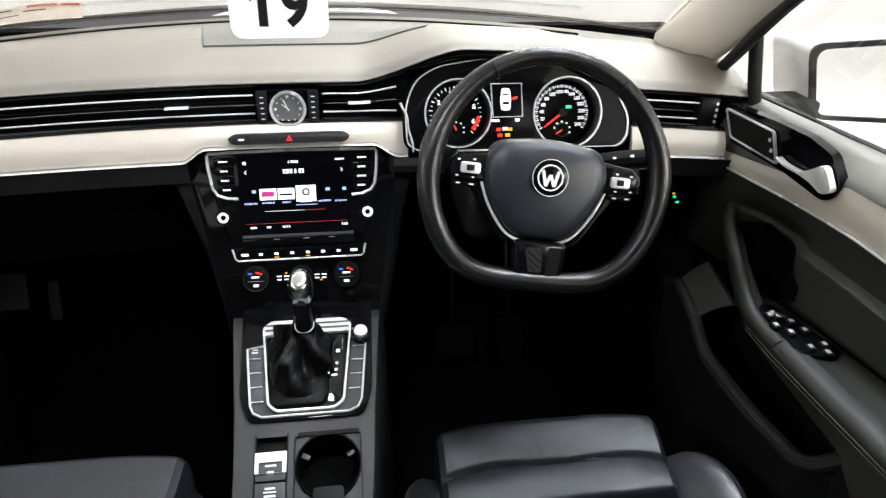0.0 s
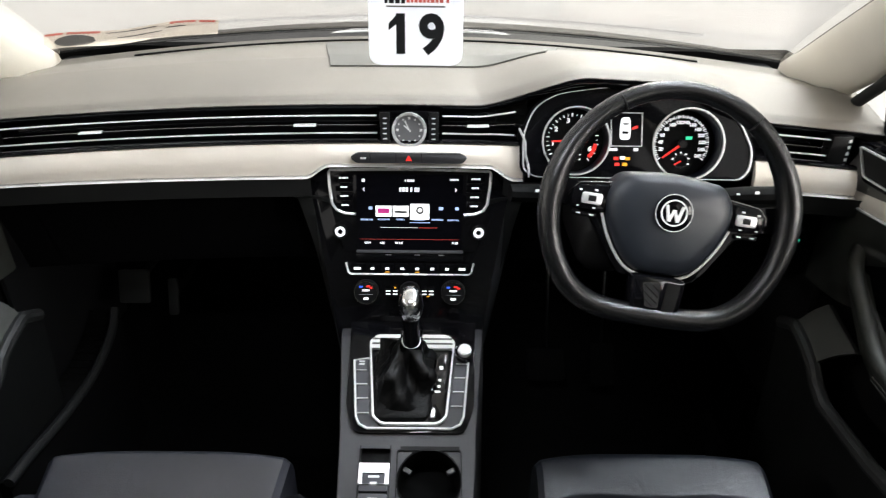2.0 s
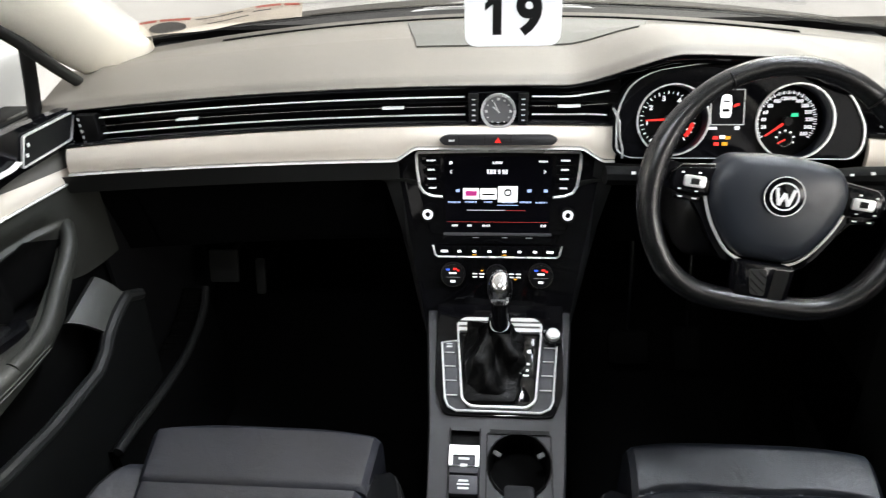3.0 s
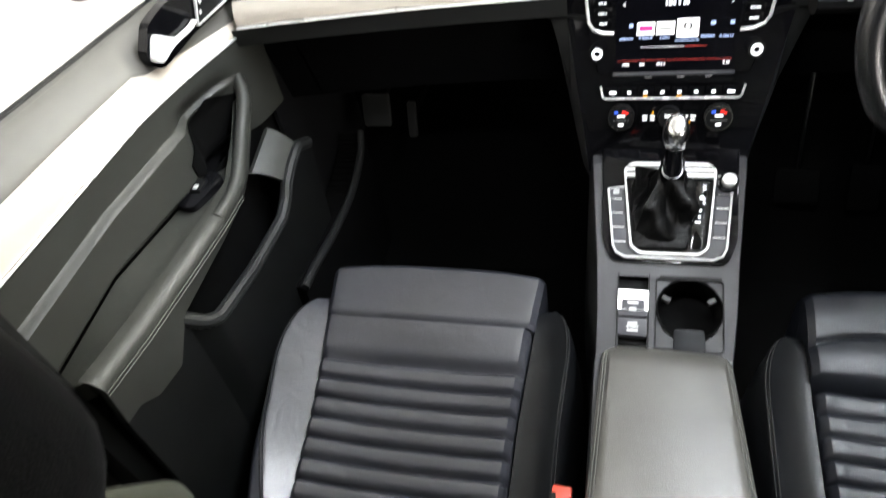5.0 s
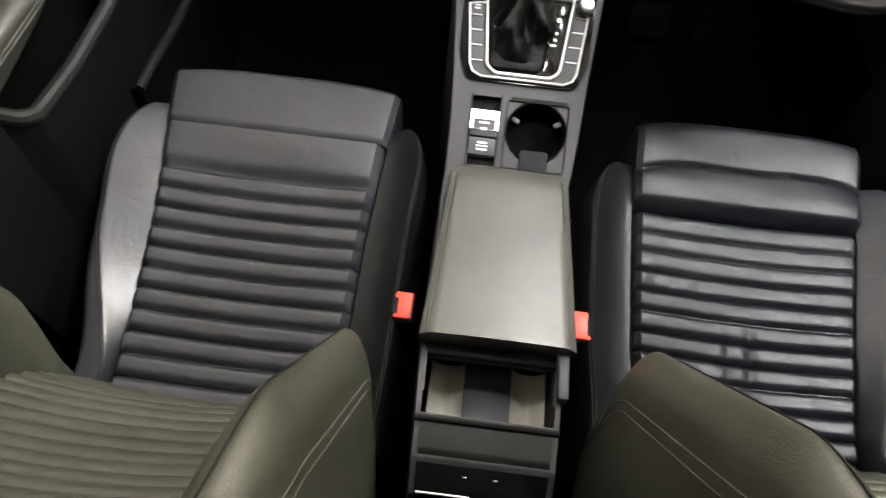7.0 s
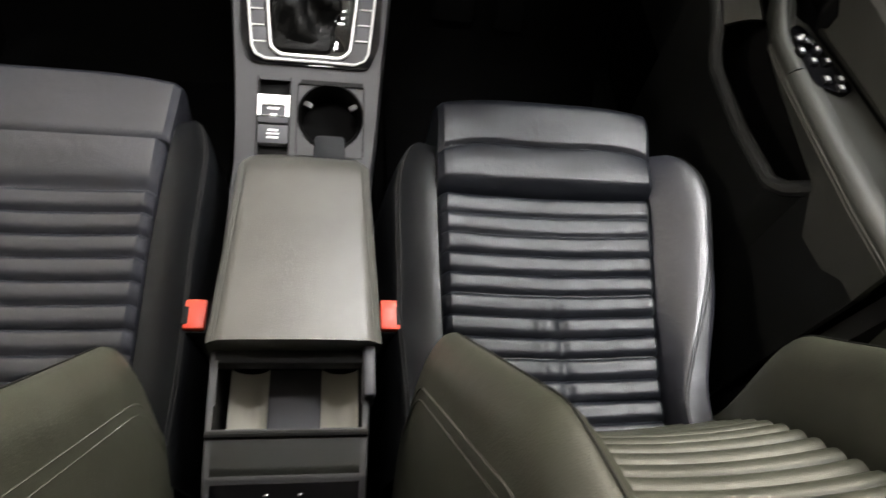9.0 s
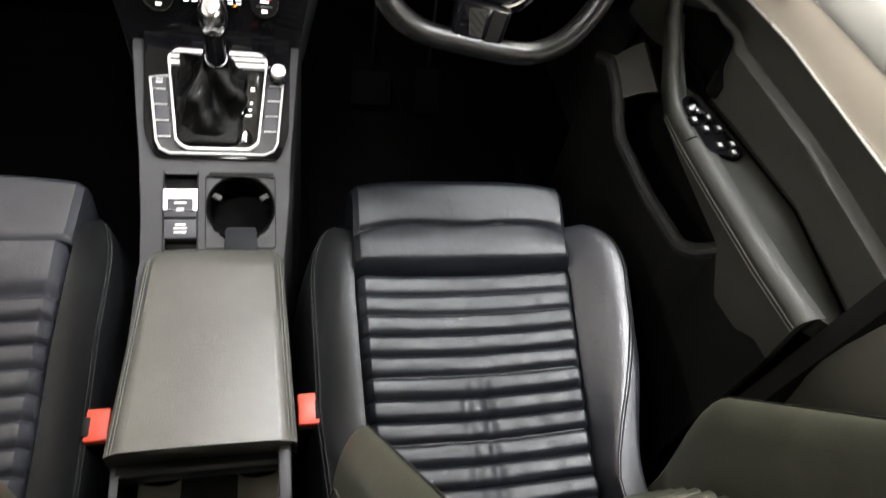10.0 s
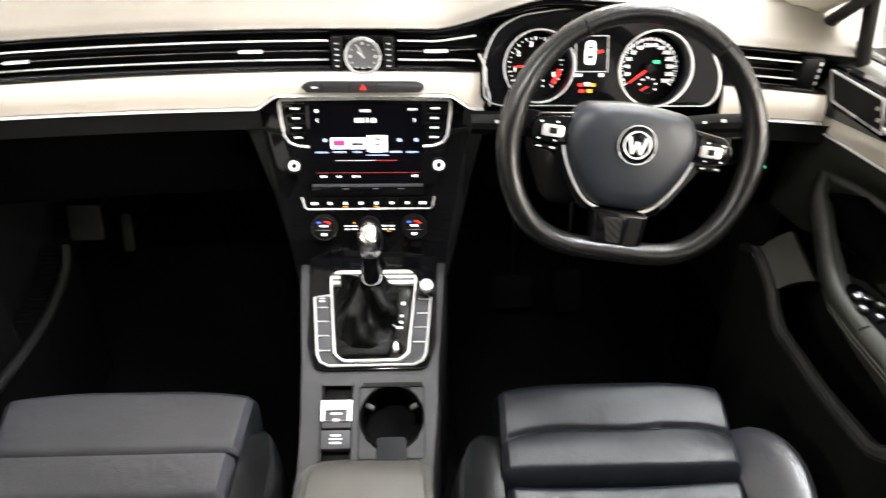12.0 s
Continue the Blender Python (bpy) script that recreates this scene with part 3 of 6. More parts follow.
DIALS = ((-0.0925, -0.0075, 0.0525), (0.082, -0.011, 0.0555))


def dial_plate(loop, holes, z):
    """A flat plate with round holes."""
    bm = bmesh.new()
    edges = []
    for pts in [loop] + [[(x + r * math.cos(2 * math.pi * i / 56), y + r * math.sin(2 * math.pi * i / 56)) for i in range(56)] for x, y, r in holes]:
        vs = [bm.verts.new((x, y, z)) for x, y in pts]
        edges += [bm.edges.new((vs[i], vs[(i + 1) % len(vs)])) for i in range(len(vs))]
    bmesh.ops.triangle_fill(bm, use_beauty=True, use_dissolve=False, edges=edges)
    return bm


part("fascia", dial_plate(rounded(outline, 0.03, 5), DIALS, -0.012), PIANO, cluster, "black dial plate", smooth=0)
part("fascia_back", slab(rounded(outline, 0.03, 5), -0.058, -0.050, 0.0), PIT, cluster)

# ---- steering wheel ----
SW = pose(0.349, 1.066, 0.826, 68) @ pose(0, 0, 0, 0, 0, -8)
wheel = thing("steering_wheel", "black leather three-spoke steering wheel with a flattened bottom", "steering wheel", SW)
R = 0.1565


def rim_point(a):
    x, y = R * math.cos(a), R * math.sin(a)
    if y < -0.10:
        y = -0.10 - 0.031 * math.sin(min(1.0, (-y - 0.10) / (R - 0.10)) * math.pi / 2)
    return (x - 0.002, 1.025 * y + 0.0025, 0)


def rim_girth(a):
    """Thick at the thumb grips, slimmer over the top."""
    return (0.82 if math.sin(a) > 0 else 0.82 + 0.17 * step(0.1, 0.8, -math.sin(a))) + 0.24 * math.exp(-((math.sin(a) - 0.12) / 0.45) ** 2)


part("rim", tube([rim_point(2 * math.pi * i / 120) for i in range(120)], 0.0150, 0.0170, 20, True, radii=[rim_girth(2 * math.pi * i / 120) for i in range(120)]), RIM, wheel, "worn smooth black leather rim", smooth=60)
hub = [(-0.091, 0.022), (-0.073, 0.049), (0.0, 0.058), (0.073, 0.049), (0.091, 0.022), (0.089, -0.012), (0.075, -0.044), (0.052, -0.075), (0.030, -0.088), (-0.030, -0.088), (-0.052, -0.075), (-0.075, -0.044), (-0.089, -0.012)]
part("airbag_cover", dome(rounded(hub, 0.03, 5), ((1.0, -0.01), (1.0, 0.012), (0.985, 0.020), (0.95, 0.026), (0.88, 0.031), (0.70, 0.035), (0.35, 0.037))), HUB, wheel, "dark grey airbag cover", smooth=60)

# ---- centre console ----
GP = pose(0.006, 1.1855, 0.5375, 22)
console = thing("centre_console", "charcoal plastic centre console between the front seats", "centre console", pose(0, 0.9, 0.05))


def console_half(y):
    return along([(0.40, 0.085), (0.62, 0.095), (0.90, 0.097), (1.04, 0.106), (1.19, 0.1205), (1.32, 0.127)], y)


def console_top(y):
    return along([(0.40, 0.30), (0.41, 0.375), (0.43, 0.412), (0.47, 0.428), (0.515, 0.432), (0.90, 0.414), (1.035, 0.474), (1.19, 0.537), (1.24, 0.545)], y)


def console_skin(u, v):
    y = mix(0.40, 1.30, v)
    w, zt = console_half(y), console_top(y)
    shift = 0.004 * step(0.86, 0.98, y)
    k = abs(2 * u - 1)
    s = 1 if u > 0.5 else -1
    if k < 0.5:
        return (shift + s * w * (k / 0.5) * 0.97, y, zt)
    t = (k - 0.5) / 0.5
    return (shift + s * w * (0.97 + 0.03 * step(0, 0.1, t) + 0.10 * t), y, zt - 0.004 * step(0, 0.08, t) - (zt - 0.03) * max(0.0, (t - 0.04) / 0.96))


def without(bm, test):
    """Remove the faces whose middle passes the test."""
    bmesh.ops.delete(bm, geom=[f for f in bm.faces if test(f.calc_center_median())], context="FACES")
    return bm


def in_opening(p):
    cup = (p.x - 0.037) ** 2 + (p.y - 0.968) ** 2 < 0.046 ** 2
    slot = -0.064 < p.x < -0.022 and 0.900 < p.y < 1.012
    bin_ = abs(p.x) < 0.082 and 0.522 < p.y < 0.90
    return p.z > console_top(p.y) - 0.006 and (cup or slot or bin_)


part("body", without(sheet(console_skin, 176, 360), in_opening), CONSOLE, console, "charcoal grained plastic body", at=W)

def rear_cover(u, v):
    x, y, z = console_skin(mix(0.27, 0.73, u), mix(0.073, 0.122, v))
    return (x, y, z + 0.002 - 0.004 * (1 - step(0.0, 0.35, v)))


part("rear_cover", sheet(rear_cover, 24, 24), COVER, console, "dark satin rear cover", at=W)

# armrest lid
armrest = thing("armrest", "charcoal leatherette centre armrest with stitched side seams", "armrest", pose(0, 0.76, 0.42))


def arm_top(u, v):
    y = mix(0.615, 0.928, v)
    w = mix(0.100, 0.0875, v)
    e = abs(2 * u - 1)
    z = mix(0.462, 0.429, v) + 0.004 * (1 - e ** 2) - 0.010 * max(0, e - 0.86) / 0.14 - 0.030 * max(0, (v - 0.82) / 0.18) ** 2.2
    cut = 0.024 * max(0, (v - 0.90) / 0.10) ** 2.5
    return (0.004 + (2 * u - 1) * (w - cut), y, z)


part("lid", pillow(arm_top, 28, 28, 0.035), ARMREST, armrest, "charcoal leatherette lid", at=W)


# ---- seats ----
def front_seat(name, cx, label, worn, y_front, z_front, gap, halves, middles):
    """A leather seat: ribbed cushion and backrest between bolsters, thigh pad, headrest."""
    seat = thing(name, label, "car seat", pose(cx, 0.75, 0.06), group="front seats")
    skin = LEATHER_WORN if worn else LEATHER
    half = lambda y: along(halves, y)
    mid = lambda y: along(middles, y)
    y_seam = y_front - (0.172 if gap else 0.126)
    y_nose = 0.962 if gap else 1.010
    y_rib = 0.482
    y_back = 0.545
    inner = -1 if cx > 0 else 1

    def height(y):
        t = (y - y_back) / (y_front - y_back)
        return mix(z_front - 0.075, z_front, max(0.0, t) ** 1.3)

    def thigh(u, v):
        y = mix(y_seam + 0.006, y_front, v)
        x = mid(y) + (2 * u - 1) * (half(y) + 0.003)
        e = abs(2 * u - 1)
        z = height(y) - 0.035 * max(0, (v - 0.80) / 0.20) ** 2 - (0.026 if gap else 0.005) * max(0, (0.10 - v) / 0.10) ** 2
        if gap:
            fold = 0.36 + 0.08 * (1 - e ** 6) + 0.012 * math.sin(9 * u)
            z -= 0.0055 * math.exp(-((v - fold) / 0.017) ** 2) - 0.005 * math.sin(math.pi * min(1.0, v / fold)) - 0.006 * math.sin(math.pi * max(0.0, min(1.0, (v - fold) / (1 - fold))))
            z += 0.0010 * noise.noise((x * 20, y * 26, 5.0)) * (1 - 0.5 * e)
        z -= 0.010 * max(0, (e - 0.93) / 0.07) ** 2
        return (x, y - 0.016 * max(0, (e - 0.3) / 0.7) ** 2 * v, z)

    part("thigh_pad", pillow(thigh, 40, 72, 0.09), skin, seat, "smooth leather thigh pad", at=W)
    n = 12 if gap else 11

    def ribs(u, v):
        y = mix(y_rib, y_seam - 0.002, v)
        x = mid(y) + (2 * u - 1) * half(y)
        plain = 0.0 if gap else 0.160
        q = v / (1 - plain)
        r = 0.0 if q >= 1 else 1 - abs(2 * (((n + 1) * q) % 1.0) - 1) ** 4
        if q >= 1:
            r = 1.0 - math.exp(-((q - 1) / 0.03) ** 2)
        e = abs(2 * u - 1)
        wob = 0.0
        if worn:
            wob = 0.0016 * noise.noise((x * 14, y * 30, 1.0)) + 0.0012 * noise.noise((x * 45, y * 16, 3.0)) - 0.0035 * (math.exp(-((x - cx + 0.004) / 0.006) ** 2) + 0.6 * math.exp(-((x - cx + 0.034) / 0.006) ** 2)) * (1 - step(0.68, 0.74, y)) - 0.004 * math.exp(-((x - cx) / 0.09) ** 2 - ((y - 0.66) / 0.09) ** 2)
        z = height(y) - (0.012 if gap else 0.007) + ((0.0105 - 0.0065 * step(0.45, 1.0, v)) if gap else 0.0110) * r + (0.0065 * step(0.45, 1.0, v) if gap else 0.0035) - 0.014 * max(0, (e - 0.93) / 0.07) ** 1.5 - 0.009 * (1 - e * e) * (1 - step(0.80, 0.97, v) * (0 if gap else 1)) + wob
        return (x, y, z)

    part("cushion", pillow(ribs, 64, 264, 0.06), skin, seat, "ribbed leather seat cushion" + (" creased by wear" if worn else ""), at=W)
    for s in (-1, 1):
        own = s == inner
        wide = 0.084 if own else 0.106
        rise = 0.020 if own else (0.032 if gap else 0.012)

        def crest(y, own=own):
            """Where the piping runs across the bolster: it closes in on the cushion towards the back."""
            if own:
                return 0.70
            return along([(0.55, 0.10), (0.60, 0.28), (0.66, 0.44), (0.77, 0.64), (0.90, 0.70)], y)

        def bolster(u, v, s=s, own=own, wide=wide, rise=rise):
            y = mix(y_back - 0.06, y_nose, v)
            d = min(1.0, (y_nose - y) / (0.115 if own or gap else 0.17))
            full = math.sqrt(max(0.0, 1 - (1 - d) ** 2))
            w = wide * (0.06 + 0.94 * full) * (1.0 if own else mix(0.62, 1.0, step(0.54, 0.74, y)))
            c = crest(y)
            up = (u / c) ** 1.8 if u < c and own else (math.sin(math.pi / 2 * u / c) if gap else u / c) if u < c else 1.0 - 0.10 * ((u - c) / (1 - c)) ** 2
            z = height(y) - 0.016 + (rise + 0.010) * up * full - 0.125 * max(0, (u - max(c, 0.62)) / (1 - max(c, 0.62))) ** 2.2 - 0.02 * (1 - full)
            return (mid(y) + s * (half(y) + 0.003 + w * u), y, z)

        # same leather on both sides: inboard coloured as shaded, outboard as lit
        b = part("cushion_bolster", pillow(bolster, 28, 44, 0.14), LEATHER_SHADED if own else LEATHER, seat, "smooth leather side bolster", at=W)
        for off in (0.0, 0.05):
            seam = []
            for i in range(2, 43):
                y = mix(y_back - 0.06, y_nose, i / 44)
                seam.append(Vector(bolster(min(0.95, crest(y) + off), i / 44)) + Vector((0, 0, 0.0007)))
            part("piping", tube(seam, 0.0010, seg=6), PIPING, b, "grey stitched piping", at=W)
    part("seat_base", box(cx - 0.24, cx + 0.24, y_back - 0.12, y_seam, 0.12, height(y_back) - 0.09, 0.03), PLASTIC, seat, "black plastic seat base", at=W)
    for s in (-1, 1):
        part("seat_rail", box(cx + s * 0.2 - 0.02, cx + s * 0.2 + 0.02, y_back - 0.2, y_front - 0.05, 0.03, 0.13, 0.004), CHROME_DARK, seat, "steel seat rail", at=W)

    # backrest leaning back
    tip = 25

    def back(u, v, deep, wide=0.165, x_mid=cx):
        h = mix(0.0, 0.64, v)
        return Vector((x_mid + (2 * u - 1) * wide, y_back - 0.02 - h * math.sin(radians(tip)), height(y_back) - 0.005 + h * math.cos(radians(tip)))) + deep * Vector((0, math.cos(radians(tip)), math.sin(radians(tip))))

    def back_ribs(u, v):
        q = v / 0.85
        r = abs(math.sin(math.pi * 21 * q)) ** 0.5 if q < 1 else 0.5
        e = abs(2 * u - 1)
        return back(u, v, 0.009 * r - 0.012 * (1 - e * e) + 0.03 * math.exp(-((v - 0.25) / 0.2) ** 2))

    part("backrest_cushion", sheet(back_ribs, 24, 210, 0.05, (0, -0.8, -0.5)), BACKREST_LIT, seat, "ribbed leather backrest", at=W)
    for s in (-1, 1):
        def wing(u, v, s=s):
            side = 0.182 + 0.066 * u * (1 - 0.35 * step(0.75, 1.0, v))
            hump = max(0.0, math.sin(math.pi * (0.10 + 0.90 * u) ** 0.75)) ** 0.55
            d = 0.010 + mix(0.140, 0.085, v) * hump * step(-0.05, 0.28, v) * (1 - 0.75 * step(0.72, 1.0, v)) - 0.13 * max(0, (u - 0.70) / 0.30) ** 1.5
            p = back(0.5, v, d)
            p.x = cx + s * side
            return p

        w = part("backrest_bolster", sheet(wing, 18, 40, 0.12, (0, -0.84, -0.54)), BACKREST_LIT, seat, "smooth leather backrest bolster", at=W)
        for q, mat in ((0.27, PIPING), (0.770, THREAD), (0.792, THREAD)):
            seam = [wing(q, i / 40) + Vector((-s * inner * 0.0004, 0.0006, 0.0004)) for i in range(41)]
            part("piping", tube(seam, 0.0008, seg=6), mat, w, "stitched seam", at=W)
    shell = lambda u, v: back(u, v * 0.98, -0.10, 0.235)
    part("backrest_shell", sheet(shell, 10, 20, 0.03, (0, -0.8, -0.5)), PLASTIC, seat, "black backrest shell", at=W)
    bm = box(-0.132, 0.132, -0.060, 0.060, -0.105, 0.105, 0.050, 5)
    part("headrest", bm, HEAD, seat, "black leather headrest", at=Matrix.Translation((cx, 0.235 if gap else 0.355, 1.085 if gap else 1.105)) @ pose(0, 0, 0, 4))
    for s in (-1, 1):
        part("headrest_post", tube([(cx + s * 0.06, 0.22 if gap else 0.24, 0.86), (cx + s * 0.06, 0.23 if gap else 0.34, 1.05)], 0.006), CHROME, seat, at=W)
    return seat


front_seat("front_seat", 0.366, "black leather driver seat with creased ribbed cushion and extended thigh pad", True, 1.042, 0.452, True,
           ((0.50, 0.143), (0.58, 0.146), (0.66, 0.154), (0.85, 0.165), (1.03, 0.168)), ((0.58, 0.350), (0.66, 0.351), (0.85, 0.361), (1.0, 0.367)))
front_seat("front_seat", -0.376, "black leather passenger seat with neat ribbed cushion", False, 1.078, 0.410, False,
           ((0.50, 0.152), (0.62, 0.157), (0.80, 0.164), (0.95, 0.178), (1.06, 0.188)), ((0.60, -0.362), (0.80, -0.369), (0.95, -0.375)))


# ---- doors ----
def front_door(s):
    side = "driver" if s > 0 else "passenger"
    door = thing("front_door", "dark vinyl %s door with aluminium strip, chrome handle and deep pocket" % side, "car door", pose(s * 0.80, 0.95, 0.05), group="front doors")
    Y0, Y1 = 0.632, 1.30

    def bend(y):
        return -0.045 * step(1.08, 1.30, y)

    def low(y):
        return along([(0.60, 0.770), (0.98, 0.771), (1.27, 0.748), (1.36, 0.735)], y)

    def high(y):
        return along([(0.60, 0.832), (0.84, 0.829), (1.02, 0.822), (1.05, 0.808), (1.16, 0.786), (1.30, 0.762), (1.36, 0.748)], y)

    def sill(y):
        return along([(0.60, 0.884), (1.0, 0.862), (1.36, 0.846)], y)

    def upper(u, v):
        y = mix(Y0, Y1, u)
        z = mix(high(y), sill(y), v)
        x = mix(0.749, 0.792, v ** 1.4) + 0.012 * step(0.9, 1.0, v)
        return (s * (x + bend(y)), y, z + 0.018 * step(1.08, 1.30, y))

    part("upper_panel", sheet(upper, 50, 14, 0.02, (s, 0, -0.2)), DOOR_UPPER, door, "soft grey upper vinyl", at=W)
    def corner(u, v):
        y = mix(1.285, 1.455, u)
        x = mix(mix(0.715, 0.700, u), mix(0.796, 0.742, u), v)
        z = mix(mix(0.790, 0.800, u), mix(0.863, 0.882, u), v) + 0.006 * math.sin(math.pi * v)
        return (s * x, y, z)

    part("corner_panel", sheet(corner, 16, 12, 0.015, (s, 0, -0.3)), DOOR_UPPER, door, "grey vinyl corner piece below the pillar", at=W)
    part("window_seal", tube([Vector(upper(i / 20, 1.0)) + Vector((s * 0.008, 0, -0.002)) for i in range(21)], 0.007, 0.006, 8), RUBBER, door, "black rubber window seal", at=W)

    def trim(u, v):
        y = mix(Y0, Y1, u)
        return (s * (0.745 + bend(y) + 0.005 * v - 0.003 * math.sin(math.pi * v)), y, mix(low(y), high(y), v) + 0.018 * step(1.08, 1.30, y))

    part("trim_strip", sheet(trim, 40, 6, 0.01, (s, 0, 0)), ALU, door, "champagne brushed aluminium strip", at=W)
    part("trim_edge", tube([Vector(trim(i / 30, 0)) + Vector((-s * 0.002, 0, -0.002)) for i in range(31)], 0.0022, seg=6), CHROME, door, "thin chrome edge", at=W)

    def crease(y):
        return along([(0.60, 0.618), (0.80, 0.640), (0.95, 0.622), (1.10, 0.60), (1.36, 0.60)], y)

    def middle(u, v):
        y = mix(Y0, Y1, u)
        z = mix(crease(y), low(y) - 0.004, v)
        brow = along([(0.60, 0.706), (0.85, 0.718), (1.0, 0.712), (1.2, 0.702)], y)
        bulge = 0.014 * step(0.0, 0.12, v) * (1 - step(brow - 0.007, brow + 0.003, z)) * (1 - step(1.17, 1.22, y))
        dent = 0.03 * step(1.04, 1.10, y) * (1 - step(1.16, 1.22, y)) * (1 - step(0.5, 0.9, v))
        return (s * (0.746 - bulge + dent + bend(y)), y, z + 0.018 * step(1.08, 1.30, y) * v)

    part("pad", sheet(middle, 80, 60, 0.02, (s, 0, 0)), DOOR_SOFT, door, "padded dark vinyl door panel", at=W)

    # a thin black sheet laid over the dent stands for its shade
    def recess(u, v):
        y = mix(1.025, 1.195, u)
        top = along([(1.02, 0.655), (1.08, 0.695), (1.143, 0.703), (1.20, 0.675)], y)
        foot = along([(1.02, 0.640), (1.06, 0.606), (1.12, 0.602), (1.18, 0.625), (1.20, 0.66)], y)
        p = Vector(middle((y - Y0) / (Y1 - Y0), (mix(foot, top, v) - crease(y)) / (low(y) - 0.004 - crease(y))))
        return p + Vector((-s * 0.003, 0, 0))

    part("grab_recess", sheet(recess, 20, 10, 0.002, (s, 0, 0)), PIT, door, "thin black sheet for the shade behind the grab handle", at=W)
    part("courtesy_lens", box(*sorted((s * 0.704, s * 0.716)), 1.196, 1.206, 0.517, 0.525, 0.001), SILVER, door, "small pale courtesy lens", at=W)
    part("core", box(*sorted((s * 0.775, s * 0.82)), Y0, 1.36, 0.05, 0.835), PLASTIC, door, "black door core", at=W)

    def brink(y):
        """How far in and how high the soft inner edge of the armrest runs."""
        return (along([(0.63, 0.656), (0.95, 0.656), (1.03, 0.661), (1.125, 0.686), (1.20, 0.702)], y),
                along([(0.63, 0.648), (0.72, 0.638), (0.85, 0.630), (1.03, 0.622), (1.125, 0.640), (1.20, 0.676)], y))

    def rest(u, v):
        y = mix(Y0, 1.075, u)
        x, z = brink(y)
        return (s * mix(0.745, x + 0.020, v), y, mix(crease(y) - 0.004, z, v) - 0.004 * math.sin(math.pi * v))

    part("door_armrest", sheet(rest, 40, 14, 0.03, (0, 0, -1)), DOOR_SOFT, door, "padded vinyl door armrest", at=W)
    ridge = curve([(s * 0.744, 1.232, 0.712), (s * 0.730, 1.226, 0.704), (s * 0.707, 1.190, 0.676), (s * 0.696, 1.125, 0.640), (s * 0.672, 1.03, 0.614), (s * 0.669, 0.95, 0.612)], 8)
    grab = part("grab_handle", tube(ridge, 0.0125, 0.0145, 14), DOOR_SOFT, door, "padded grab handle", at=W)

    def apron(u, v):
        y = mix(Y0, 1.20, u)
        x, z = brink(y)
        foot = along([(0.63, 0.556), (0.662, 0.553), (0.69, 0.530), (0.745, 0.520), (0.80, 0.570), (1.10, 0.590), (1.20, 0.64)], y)
        a = min(1.0, v / 0.4) * math.pi / 2
        if v < 0.4:
            return (s * (x + 0.020 * (1 - math.sin(a))), y, z - 0.018 * (1 - math.cos(a)))
        return (s * (x + 0.010 * (v - 0.4) / 0.6), y, mix(z - 0.018, foot, (v - 0.4) / 0.6))

    part("armrest_side", sheet(apron, 60, 20, 0.01, (s, 0, 0)), DOOR_SOFT, door, "dark vinyl side of the armrest", at=W)
    for d in (0.020, 0.026):
        seam = [Vector((s * (brink(y)[0] - 0.0004), y, brink(y)[1] - d)) for y in [mix(Y0, 1.02, i / 30) for i in range(31)]]
        part("stitching", tube(seam, 0.0008, seg=5), THREAD, door, "pale twin stitching", at=W)
    part("lower_rear", sheet(lambda u, v: (s * (0.668 + 0.012 * v), mix(Y0, 0.795, u), mix(0.575, 0.12, v)), 12, 12, 0.01, (s, 0, 0)), POCKET_SHADED, door, "grained lower panel behind the pocket, darkened for shade", at=W)
    # the shade inside the pocket is put into this skin's black
    part("lower_skin", sheet(lambda u, v: (s * (0.715 + 0.01 * v), mix(Y0, 1.42, u), mix(0.05, 0.60, v)), 20, 12, 0.02, (s, 0, 0)), PIT, door, "plastic lower skin, black for the shade inside the pocket", at=W)

    def pocket(u, v):
        y = mix(0.775, 1.25, u)
        top = along([(0.775, 0.585), (0.79, 0.570), (0.815, 0.532), (0.84, 0.514), (0.95, 0.497), (1.08, 0.493), (1.115, 0.510), (1.135, 0.530), (1.168, 0.545), (1.208, 0.557), (1.25, 0.535)], y)
        return (s * (0.648 + 0.03 * (1 - v) + 0.028 * v * (1 - step(0.775, 0.835, y))), y, mix(0.08, top, v))

    wall = part("pocket_wall", sheet(pocket, 80, 14, 0.012, (s, 0, 0)), POCKET_SHADED, door, "grained door pocket wall, darkened for shade", at=W)
    # greyer than the wall: the light along the rim is put into its colour
    part("pocket_rim", tube([Vector(pocket(i / 60, 1.0)) + Vector((s * 0.006, 0, 0)) for i in range(61)], 0.0115, seg=10), KNEE, wall, at=W)

    def mouth(u, v):
        """The face that closes the pocket at its front, leaning back from its rim."""
        a, b = Vector((s * 0.650, mix(1.135, 1.210, v), mix(0.532, 0.560, v))), Vector((s * 0.692, mix(1.105, 1.202, v), mix(0.578, 0.604, v)))
        return a.lerp(b, u) + Vector((0, 0, 0.006 * math.sin(math.pi * u)))

    part("pocket_front", sheet(mouth, 10, 10, 0.010, (s, 0.2, -0.4)), DOOR_SOFT, door, "grey vinyl front end of the pocket", at=W)
    return door


